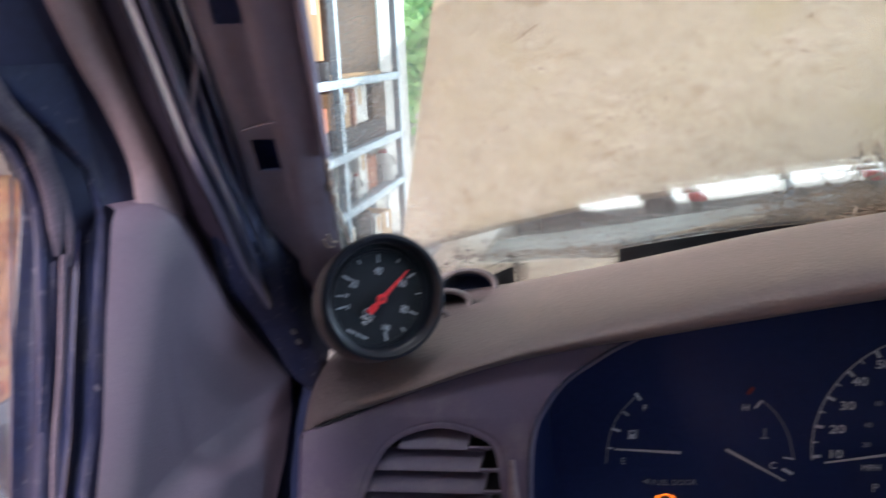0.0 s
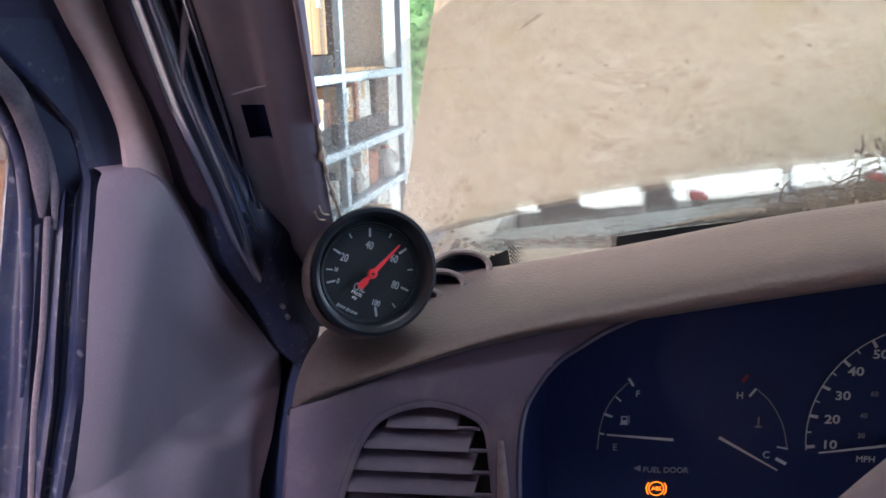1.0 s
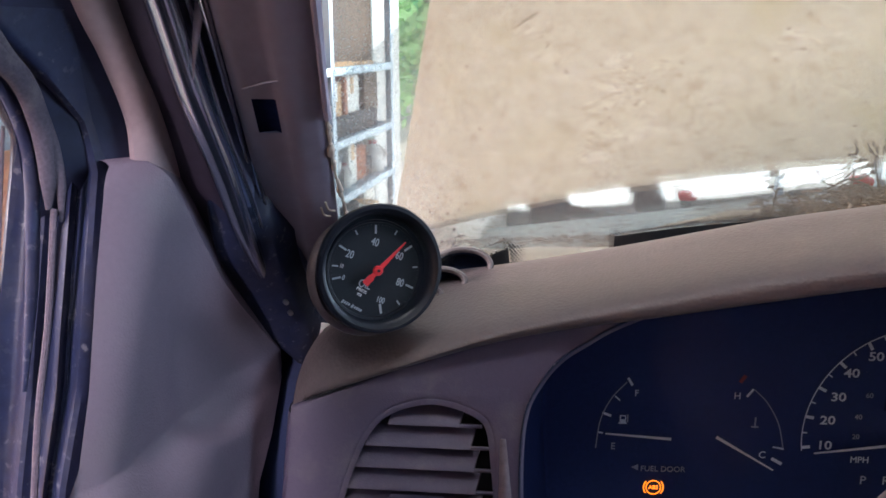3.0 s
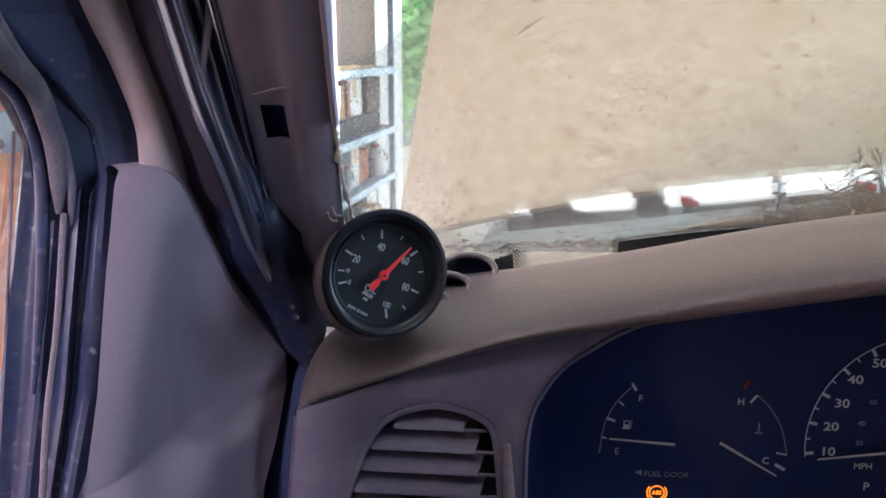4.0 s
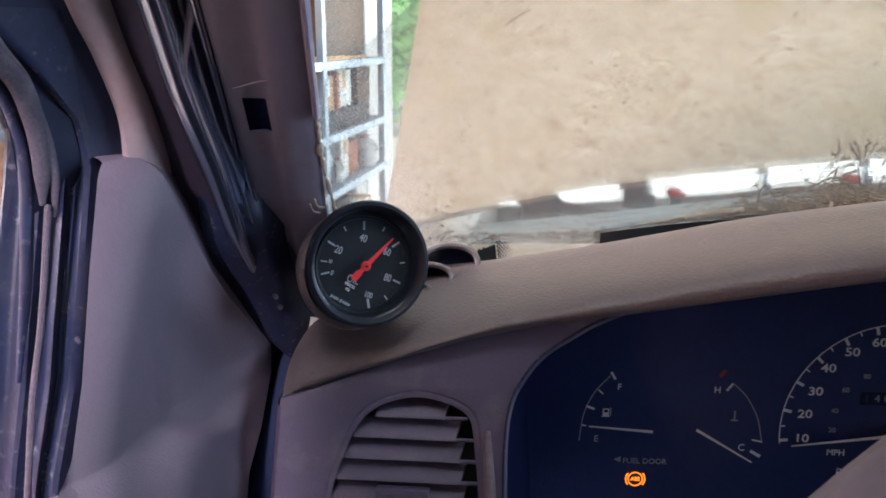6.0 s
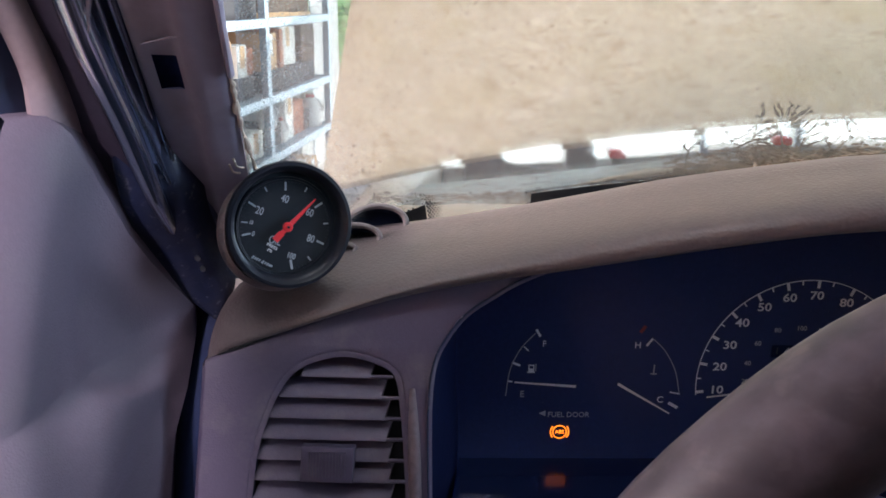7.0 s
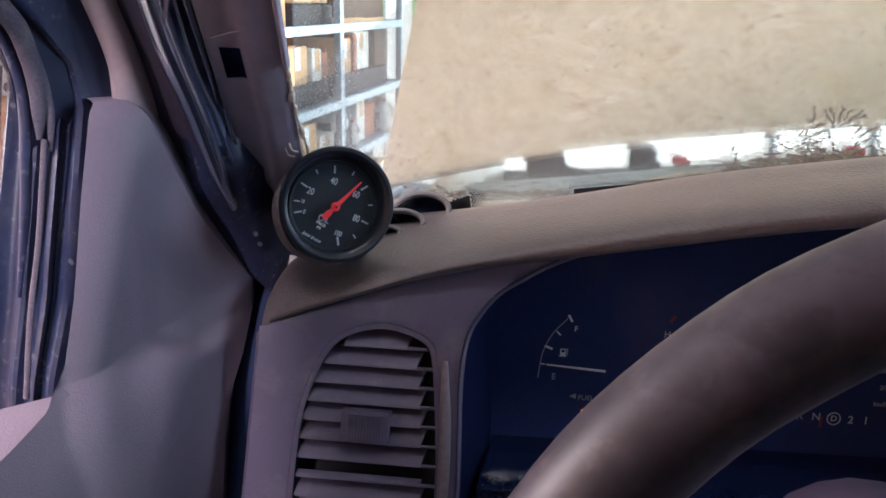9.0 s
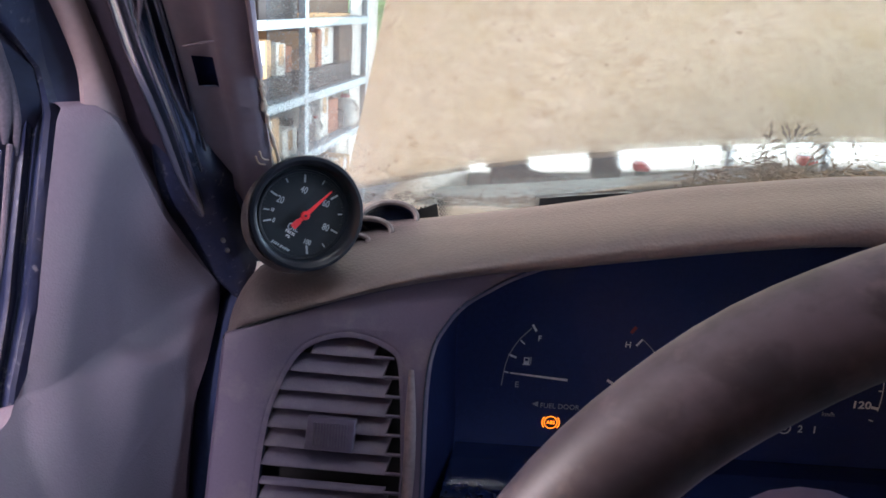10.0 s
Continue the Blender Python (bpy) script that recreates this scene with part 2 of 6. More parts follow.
M_RUST = mat("red_brown_board", (0.42, 0.16, 0.09), 0.8, spec=0.08, grain=90, spread=0.2, bump=0.1)
M_BROWN = mat("brown_board", (0.12, 0.075, 0.05), 0.7, spec=0.08, grain=60, spread=0.4, bump=0.2)
M_CONC = mat("concrete", (0.30, 0.29, 0.28), 0.85, grain=30, spread=0.2, bump=0.2, stain=(0.22, 0.20, 0.18), stain_amount=0.5, stain_scale=1.2)
M_STEM = mat("stem_concrete", (0.30, 0.33, 0.38), 0.85, grain=25, spread=0.15, bump=0.2, stain=(0.24, 0.25, 0.27), stain_amount=0.4, stain_scale=2.0)
M_DRIVE = mat("pale_concrete", (0.62, 0.60, 0.56), 0.85, grain=20, spread=0.12, bump=0.15, stain=(0.45, 0.42, 0.38), stain_amount=0.4, stain_scale=0.8)
M_WALL = mat("garage_board", (0.30, 0.285, 0.28), 0.8, grain=25, spread=0.12, bump=0.1, stain=(0.20, 0.17, 0.15), stain_amount=0.4, stain_scale=0.9)
M_TRIM = mat("white_trim", (0.80, 0.80, 0.79), 0.5, grain=40, spread=0.05, bump=0.05)
M_BOXGREY = mat("metal_box", (0.45, 0.46, 0.47), 0.4, metal=0.4, grain=120, spread=0.1, bump=0.04)
M_MIRRORBACK = mat("mirror_housing", (0.16, 0.17, 0.20), 0.45, grain=160, spread=0.12, bump=0.06)
M_YELLOW = mat("yellow_cord", (0.75, 0.50, 0.05), 0.6, grain=200, spread=0.1, bump=0.1)
M_BARK = mat("bark", (0.11, 0.085, 0.06), 0.9, grain=14, spread=0.4, bump=0.8, depth=0.02)


def leaf(name, color):
    """Thin leaves: part of the sun shines through them."""
    m = mat(name, color, 0.55, grain=5, spread=0.45, bump=0.1)
    t = m.node_tree
    b = t.nodes["Principled BSDF"]
    tl, mx = t.nodes.new("ShaderNodeBsdfTranslucent"), t.nodes.new("ShaderNodeMixShader")
    t.links.new(b.inputs["Base Color"].links[0].from_socket, tl.inputs["Color"])
    mx.inputs["Fac"].default_value = 0.5
    t.links.new(b.outputs[0], mx.inputs[1])
    t.links.new(tl.outputs[0], mx.inputs[2])
    t.links.new(mx.outputs[0], t.nodes["Material Output"].inputs["Surface"])
    return m


M_LEAF = leaf("leaf_green", (0.22, 0.55, 0.29))
M_LEAF2 = leaf("leaf_yellow_green", (0.34, 0.57, 0.25))
M_GRASS = mat("grass", (0.11, 0.17, 0.07), 0.9, grain=8, spread=0.5, bump=0.4, depth=0.03)
M_REDLENS = mat("red_lens", (0.55, 0.03, 0.04), 0.25, grain=40, spread=0.08, bump=0.0)
M_GLASS = pane("windshield_glass", (0.93, 0.97, 0.96), 0.035, 0.03, dust_veil=0.21, dust_veil_color=(0.66, 0.71, 0.72), dust_veil_scale=820.0, edge=(-0.105, -0.070, 3.0))
M_WINDOW = pane("door_glass", (0.95, 0.97, 0.96), 0.03, 0.02, dust_veil=0.06)
# the teal and blue films imitate reflection and haze on these two lenses
M_LENS = pane("gauge_lens", (0.96, 0.97, 0.98), 0.05, 0.03, dust_veil=0.10, dust_veil_color=(0.25, 0.42, 0.52), dust_veil_scale=90.0)
M_CLENS = pane("cluster_lens", (0.97, 0.97, 0.98), 0.013, 0.06, dust_veil=0.03, dust_veil_color=(0.20, 0.32, 0.70), dust_veil_scale=60.0)


def flecked(m, color, scale, stretch, lo, hi, amount, thin=0.15):
    """Long soft flecks of dried dirt laid over a surface."""
    t = m.node_tree
    b = t.nodes["Principled BSDF"]
    co, mp, nz = t.nodes.new("ShaderNodeTexCoord"), t.nodes.new("ShaderNodeMapping"), t.nodes.new("ShaderNodeTexNoise")
    mp.inputs["Rotation"].default_value = (0.0, 0.25, 0.0)
    mp.inputs["Scale"].default_value = (1.0 / stretch, 1.0, 1.0)
    nz.inputs["Scale"].default_value, nz.inputs["Detail"].default_value, nz.inputs["Roughness"].default_value = scale, 3.5, 0.55
    rg, mx = t.nodes.new("ShaderNodeMapRange"), t.nodes.new("ShaderNodeMix")
    rg.inputs["From Min"].default_value, rg.inputs["From Max"].default_value, rg.inputs["To Max"].default_value = lo, hi, amount
    mx.data_type = "RGBA"
    mx.inputs["B"].default_value = (*color, 1)
    t.links.new(co.outputs["Object"], mp.inputs["Vector"])
    t.links.new(mp.outputs["Vector"], nz.inputs["Vector"])
    patch, pr, both = t.nodes.new("ShaderNodeTexNoise"), t.nodes.new("ShaderNodeMapRange"), t.nodes.new("ShaderNodeMath")
    patch.inputs["Scale"].default_value, patch.inputs["Detail"].default_value = scale / 9.0, 4.0
    pr.inputs["From Min"].default_value, pr.inputs["From Max"].default_value, pr.inputs["To Min"].default_value = 0.42, 0.62, thin
    both.operation = "MULTIPLY"
    t.links.new(co.outputs["Object"], patch.inputs["Vector"])
    t.links.new(patch.outputs["Fac"], pr.inputs["Value"])
    t.links.new(nz.outputs["Fac"], rg.inputs["Value"])
    t.links.new(rg.outputs[0], both.inputs[0])
    t.links.new(pr.outputs[0], both.inputs[1])
    t.links.new(both.outputs[0], mx.inputs["Factor"])
    t.links.new(b.inputs["Base Color"].links[0].from_socket, mx.inputs["A"])
    t.links.new(mx.outputs["Result"], b.inputs["Base Color"])


flecked(M_HOOD, (0.22, 0.155, 0.075), 85.0, 2.2, 0.56, 0.66, 0.8)
flecked(M_HOOD, (0.30, 0.235, 0.125), 22.0, 1.6, 0.52, 0.70, 0.5)
flecked(M_HOOD, (0.52, 0.44, 0.35), 60.0, 1.8, 0.57, 0.64, 0.7)
flecked(M_HOOD, (0.22, 0.16, 0.08), 210.0, 1.6, 0.55, 0.62, 0.7)
flecked(M_HOOD, (0.30, 0.235, 0.095), 17.0, 1.5, 0.53, 0.66, 0.55, 0.25)
flecked(M_COWL, (0.10, 0.085, 0.06), 260.0, 1.3, 0.52, 0.62, 0.85)
flecked(M_COWL, (0.50, 0.49, 0.45), 70.0, 1.6, 0.54, 0.66, 0.6)
flecked(M_WHEEL, (0.012, 0.011, 0.016), 75.0, 1.3, 0.46, 0.58, 0.75, 0.6)
flecked(M_WHEEL, (0.11, 0.095, 0.10), 110.0, 1.2, 0.55, 0.66, 0.4, 0.5)
flecked(M_RUBBER, (0.22, 0.22, 0.25), 210.0, 1.0, 0.60, 0.68, 0.6)
flecked(M_ENGINE, (0.24, 0.24, 0.23), 110.0, 1.2, 0.52, 0.66, 0.6)
flecked(M_BODY, (0.13, 0.10, 0.065), 150.0, 2.2, 0.58, 0.70, 0.7)


def osb():
    m = mat("osb_board", (0.76, 0.34, 0.165), 0.8, grain=20, spread=0.2, bump=0.3, stain=(0.35, 0.19, 0.09), stain_amount=0.7, stain_scale=5)
    t = m.node_tree
    co = t.nodes.new("ShaderNodeTexCoord")
    mp = t.nodes.new("ShaderNodeMapping")
    mp.inputs["Scale"].default_value = (1.0, 1.0, 2.1)
    v = t.nodes.new("ShaderNodeTexVoronoi")
    v.inputs["Scale"].default_value = 16.0
    hs = t.nodes.new("ShaderNodeMix")
    hs.data_type, hs.blend_type = "RGBA", "OVERLAY"
    hs.inputs["Factor"].default_value = 0.35
    old = t.nodes["Principled BSDF"].inputs["Base Color"].links[0].from_socket
    t.links.new(co.outputs["Object"], mp.inputs["Vector"])
    t.links.new(mp.outputs["Vector"], v.inputs["Vector"])
    t.links.new(old, hs.inputs["A"])
    t.links.new(v.outputs["Color"], hs.inputs["B"])
    bw = t.nodes.new("ShaderNodeRGBToBW")
    t.links.new(v.outputs["Color"], bw.inputs["Color"])
    t.links.new(bw.outputs[0], hs.inputs["B"])
    t.links.new(hs.outputs["Result"], t.nodes["Principled BSDF"].inputs["Base Color"])
    return m


M_OSB = osb()


# ---- mesh helpers ----
def thing(name, at, label, category, group="", kind=""):
    """An empty at the base of a thing, to carry its parts."""
    ob = new(name)
    ob.location = at
    ob.empty_display_size = 0.02
    return tagged(ob, label, category, group, kind)


def home(ob):
    """Where the parts of ob have their origin: meshes are written in world places."""
    m = Matrix.Identity(4)
    while ob is not None:
        m = Matrix.Translation(ob.location) @ m if ob.type == "EMPTY" else m
        ob = ob.parent
    return m


def part(name, bm, material, parent=None, label="", smooth=True):
    me = bpy.data.meshes.new(name)
    bm.normal_update()
    bm.to_mesh(me)
    bm.free()
    me.materials.append(material)
    if smooth:
        me.polygons.foreach_set("use_smooth", [True] * len(me.polygons))
        me.set_sharp_from_angle(angle=radians(42))
    ob = new(name, me)
    if parent is not None:
        ob.parent = parent
        if parent.type == "EMPTY":
            ob.matrix_parent_inverse = home(parent).inverted()
    return tagged(ob, label)


def spline(pts, n):
    """n points along a smooth line through pts (Catmull-Rom)."""
    p = [Vector(q) for q in pts]
    p = [2 * p[0] - p[1]] + p + [2 * p[-1] - p[-2]]
    out = []
    for i in range(n):
        s = i / (n - 1) * (len(p) - 3)
        k = min(int(s), len(p) - 4)
        u = s - k
        a, b, c, d = p[k:k + 4]
        out.append(0.5 * (2 * b + (c - a) * u + (2 * a - 5 * b + 4 * c - d) * u * u + (3 * b - a - 3 * c + d) * u ** 3))
    return out


def lerp_table(x, xs, ys):
    return float(np.interp(x, xs, ys))


def ease(v, a, b):
    t = min(1.0, max(0.0, (v - a) / (b - a)))
    return t * t * (3 - 2 * t)


def loft(rows, close=False, caps=False):
    """A skin over rows of points, all of one length."""
    bm = bmesh.new()
    v = [[bm.verts.new(q) for q in r] for r in rows]
    m = len(rows[0])
    for a, b in zip(v, v[1:]):
        for i in range(m if close else m - 1):
            bm.faces.new((a[i], a[(i + 1) % m], b[(i + 1) % m], b[i]))
    if caps:
        bm.faces.new(v[0][::-1])
        bm.faces.new(v[-1])
    bmesh.ops.recalc_face_normals(bm, faces=bm.faces)
    return bm


def shell(rows, thick):
    """A skin with thickness, given to the side away from its normals."""
    bm = loft(rows)
    bmesh.ops.solidify(bm, geom=bm.faces[:], thickness=thick)
    bmesh.ops.recalc_face_normals(bm, faces=bm.faces)
    return bm


def tube(pts, radii, sides=12, n=40, squash=1.0, caps=True):
    """A round bar along a smooth line; radii: one number or one for each given point."""
    line = spline(pts, n)
    if not hasattr(radii, "__len__"):
        radii = [radii] * len(pts)
    rad = [lerp_table(i / (n - 1), [k / (len(radii) - 1) for k in range(len(radii))], radii) for i in range(n)]
    rows = []
    ref = Vector((0.31, -0.2, 0.93))
    for i, c in enumerate(line):
        d = (line[min(i + 1, n - 1)] - line[max(i - 1, 0)]).normalized()
        a = (ref - d * ref.dot(d))
        a = a.normalized() if a.length > 1e-4 else d.orthogonal().normalized()
        ref = a
        b = d.cross(a)
        rows.append([c + rad[i] * (math.cos(w) * a + squash * math.sin(w) * b) for w in (2 * math.pi * k / sides for k in range(sides))])
    return loft(rows, close=True, caps=caps)


def box(x0, x1, y0, y1, z0, z1, bevel=0.0, seg=2):
    bm = bmesh.new()
    bmesh.ops.create_cube(bm, size=1)
    bmesh.ops.transform(bm, matrix=Matrix.Translation(((x0 + x1) / 2, (y0 + y1) / 2, (z0 + z1) / 2)) @ Matrix.Diagonal((x1 - x0, y1 - y0, z1 - z0, 1)), verts=bm.verts)
    if bevel:
        bmesh.ops.bevel(bm, geom=bm.edges[:], offset=bevel, segments=seg, affect="EDGES", profile=0.5)
    return bm


def turned(profile, frame_m, sides=64, arc=None):
    """A solid of revolution: profile of (radius, height), about the frame's z."""
    rows = []
    lo, hi = arc if arc else (0, 2 * math.pi)
    k = sides + (1 if arc else 0)
    for r, h in profile:
        rows.append([frame_m @ Vector((r * math.cos(lo + (hi - lo) * i / sides), r * math.sin(lo + (hi - lo) * i / sides), h)) for i in range(k)])
    return loft(rows, close=arc is None)


def frame_of(origin, ex, ey):
    ex = Vector(ex).normalized()
    ey = Vector(ey)
    ey = (ey - ex * ey.dot(ex)).normalized()
    ez = ex.cross(ey)
    return Matrix(((ex.x, ey.x, ez.x, origin[0]), (ex.y, ey.y, ez.y, origin[1]), (ex.z, ey.z, ez.z, origin[2]), (0, 0, 0, 1)))


def plate(outline, holes, thick, place, bevel=0.0):
    """A flat plate with holes and rounded edges in (a, b), bent into the world by place(a, b, height)."""
    cu = bpy.data.curves.new("plate", "CURVE")
    cu.dimensions, cu.fill_mode, cu.extrude, cu.bevel_depth, cu.bevel_resolution = "2D", "BOTH", thick / 2, bevel, 2
    for loop in (outline, *holes):
        s = cu.splines.new("POLY")
        s.points.add(len(loop) - 1)
        for q, (a, b) in zip(s.points, loop):
            q.co = (a, b, 0, 1)
        s.use_cyclic_u = True
    ob = bpy.data.objects.new("plate", cu)
    me = bpy.data.meshes.new_from_object(ob)
    bm = bmesh.new()
    bm.from_mesh(me)
    bpy.data.objects.remove(ob)
    bpy.data.meshes.remove(me)
    bpy.data.curves.remove(cu)
    bmesh.ops.remove_doubles(bm, verts=bm.verts, dist=1e-6)
    for v in bm.verts:
        v.co = place(v.co.x, v.co.y, v.co.z)
    bmesh.ops.recalc_face_normals(bm, faces=bm.faces)
    return bm


def writing(text, size, m, depth=0.0002, bold=0.0, shear=0.0):
    """Raised letters about the frame m's origin, in its x-y plane."""
    cu = bpy.data.curves.new("writing", "FONT")
    cu.body, cu.size, cu.align_x, cu.align_y, cu.extrude, cu.resolution_u, cu.offset, cu.shear = text, size, "CENTER", "CENTER", depth, 3, bold, shear
    ob = bpy.data.objects.new("writing", cu)
    me = bpy.data.meshes.new_from_object(ob)
    bm = bmesh.new()
    bm.from_mesh(me)
    bpy.data.objects.remove(ob)
    bpy.data.meshes.remove(me)
    bpy.data.curves.remove(cu)
    bmesh.ops.transform(bm, matrix=m, verts=bm.verts)
    return bm


def bar(m, a, b, w0, w1, h=0.0004, lift=0.0):
    """A thin straight stroke from a to b (in the frame's plane), w0 wide at a and w1 at b."""
    a, b = Vector((*a, lift)), Vector((*b, lift))
    d = (b - a).normalized()
    s = Vector((-d.y, d.x, 0))
    up = Vector((0, 0, h))
    bm = bmesh.new()
    low = [bm.verts.new(m @ q) for q in (a - s * w0 / 2, b - s * w1 / 2, b + s * w1 / 2, a + s * w0 / 2)]
    top = [bm.verts.new(m @ (q + up)) for q in (a - s * w0 / 2, b - s * w1 / 2, b + s * w1 / 2, a + s * w0 / 2)]
    bm.faces.new(top)
    bm.faces.new(low[::-1])
    for i in range(4):
        bm.faces.new((low[i], low[(i + 1) % 4], top[(i + 1) % 4], top[i]))
    return bm


def arc_line(m, c, r, a0, a1, w, n=40, h=0.0003, ry=None):
    """A thin printed arc, angles in degrees."""
    ry = r if ry is None else ry
    rows = []
    for i in range(n):
        t = radians(a0 + (a1 - a0) * i / (n - 1))
        rows.append([m @ Vector((c[0] + (r + o) * math.cos(t), c[1] + (ry + o) * math.sin(t), z)) for o, z in ((-w / 2, 0), (-w / 2, h), (w / 2, h), (w / 2, 0))])
    return loft(rows, close=True, caps=True)


def joined(bms):
    out = bmesh.new()
    for b in bms:
        me = bpy.data.meshes.new("part")
        b.to_mesh(me)
        b.free()
        out.from_mesh(me)
        bpy.data.meshes.remove(me)
    return out


# ---- garage ----
def slab(name, b, material, label, category, kind="structure"):
    return tagged(part(name, b, material, smooth=False), label, category, kind=kind)


slab("floor", box(-1.75, 4.2, -4.6, 4.8, -0.1, 0.0), M_CONC, "stained grey concrete garage floor", "floor")
slab("ceiling", joined([box(-1.9, -0.75, -4.6, 4.9, 3.25, 3.4), box(2.2, 4.4, -4.6, 4.9, 3.25, 3.4), box(-0.75, 2.2, -4.6, -2.85, 3.25, 3.4), box(-0.75, 2.2, -0.35, 4.9, 3.25, 3.4)]), M_WALL, "unseen garage ceiling with an opening added for a lamp", "ceiling")
slab("wall_east", joined([box(4.2, 4.35, -4.6, -1.2, 0.0, 3.25), box(4.2, 4.35, 1.8, 4.8, 0.0, 3.25), box(4.2, 4.35, -1.2, 1.8, 2.65, 3.25), box(4.2, 4.35, -1.2, 1.8, 0.0, 0.35)]), M_WALL, "unseen garage side wall with an opening added for a lamp", "wall")
# unseen wall added behind the truck for darkness
slab("wall_south", box(-1.86, 4.35, -4.7, -4.6, 0.0, 3.4), M_WALL, "unseen garage rear wall, added to shut out light", "wall")
# the opening in this wall is added for the left lamp
wall_w = slab("wall_west", joined([box(-1.86, -1.752, -4.6, 4.8, 0.0, 1.5), box(-1.86, -1.752, -4.6, 4.8, 2.0, 3.25), box(-1.86, -1.752, -4.6, -0.5, 1.5, 2.0), box(-1.86, -1.752, 0.3, 4.8, 1.5, 2.0)]), M_WALL, "garage side wall clad in orange strand board", "wall")
slab("wall_north_left", box(-1.752, -1.56, 4.8, 4.9, 0.0, 3.25), M_WALL, "garage front wall beside the open door", "wall")
slab("wall_north_head", box(-1.56, 4.2, 4.8, 4.9, 2.5, 3.25), M_WALL, "garage front wall above the open door", "wall")
slab("wall_north_right", box(3.9, 4.2, 4.8, 4.9, 0.0, 2.5), M_WALL, "garage front wall beside the open door", "wall")
# white board added outside, turned to the sun, to make the bright strip
strip_board = box(-0.114, 0.114, -0.02, 0.02, -0.02, 2.7, 0.004)
bmesh.ops.transform(strip_board, matrix=Matrix.Translation((-1.672, 5.90, 0)) @ Matrix.Rotation(radians(38), 4, "Z"), verts=strip_board.verts)
slab("bright_strip_board", strip_board, M_TRIM, "white board in full sun, added as the bright strip beside the garage door", "trim")

# unseen panel added to close the ceiling above the overhead lamp
slab("fill_panel", box(-0.75, 2.2, -2.85, -0.35, 3.27, 3.33), M_TRIM, "added white panel above the overhead fill lamp", "roof light")
# strand boards on the side wall, with a timber rail between the rows
for j, (z0, z1) in enumerate(((0.342, 1.214), (1.34, 2.5))):
    for i in range(4):
        y0 = -3.0 + 1.93 * i + 0.3 * j
        # the upper board is cut in two round the opening added for the left lamp
        for ya, yb in (((y0, -0.503), (0.303, y0 + 1.924)) if i == 1 and j == 1 else ((y0, y0 + 1.924),)):
            part("board", box(-1.752, -1.738, ya, yb, z0, z1, 0.001, 1), M_OSB, wall_w, "", False)
part("stem_wall", box(-1.752, -1.730, -3.0, 4.6, 0.0, 0.338, 0.003, 1), M_STEM, wall_w, "grey concrete stem wall", False)
part("rail", box(-1.752, -1.712, -3.0, 4.6, 1.217, 1.337, 0.003, 1), M_BODY, wall_w, "pale timber rail", False)

# ground outside, one sheet to the horizon
slab("ground", box(-400, 400, -400, 400, -0.30, -0.12), M_GRASS, "green grass reaching far away", "ground")
slab("driveway", box(-9.0, 6.0, 4.9, 16.0, -0.2, -0.02), M_DRIVE, "pale sunlit concrete driveway", "road")

# ---- steel shelf along the wall ----
rack = thing("storage_rack", (-1.4, 3.3, 0), "grey slotted steel garage shelf loaded with boxes", "shelf")
RY, RX, RZ = (2.35, 3.105, 4.06), (-1.70, -1.13), (0.25, 0.598, 0.858, 1.180, 1.62, 1.98)
for y in RY:
    for x in RX:
        s = 1 if x < -1.4 else -1
        part("post", joined([box(x - 0.022, x + 0.022, y - 0.003, y + 0.003, 0, 2.3, 0.001, 1), box(x - 0.003 + 0.019 * -s, x + 0.003 + 0.019 * -s, y - 0.04, y, 0, 2.3, 0.001, 1)]), M_STEEL, rack, "", False)
for z in RZ:
    part("deck", box(-1.70, -1.14, 2.35, 4.06, z - 0.012, z + 0.006, 0.002, 1), M_STEEL, rack, "", False)
    part("beam", box(-1.128, -1.108, 2.33, 4.08, z - 0.020, z + 0.018, 0.003, 1), M_STEEL, rack, "", False)
    part("side_beam", box(-1.70, -1.13, 4.062, 4.08, z - 0.018, z + 0.016, 0.002, 1), M_STEEL, rack, "", False)


def carton(x0, x1, y0, y1, z0, z1, material, label, tape=True):
    t = thing("carton", ((x0 + x1) / 2, (y0 + y1) / 2, z0), label, "box", "boxes on the shelf")
    part("body", box(x0, x1, y0, y1, z0, z1, 0.004, 1), material, t)
    if tape:
        part("tape", box(x1 - 0.001, x1 + 0.0015, (y0 + y1) / 2 - 0.025, (y0 + y1) / 2 + 0.025, z1 - 0.09, z1 - 0.004), M_WHITE if material is M_CARD else M_CARD, t, "", False)
    part("flap", box(x0 + 0.005, x1 - 0.004, y0 + 0.004, (y0 + y1) / 2 - 0.002, z1, z1 + 0.004, 0.001, 1), material, t)
    return t


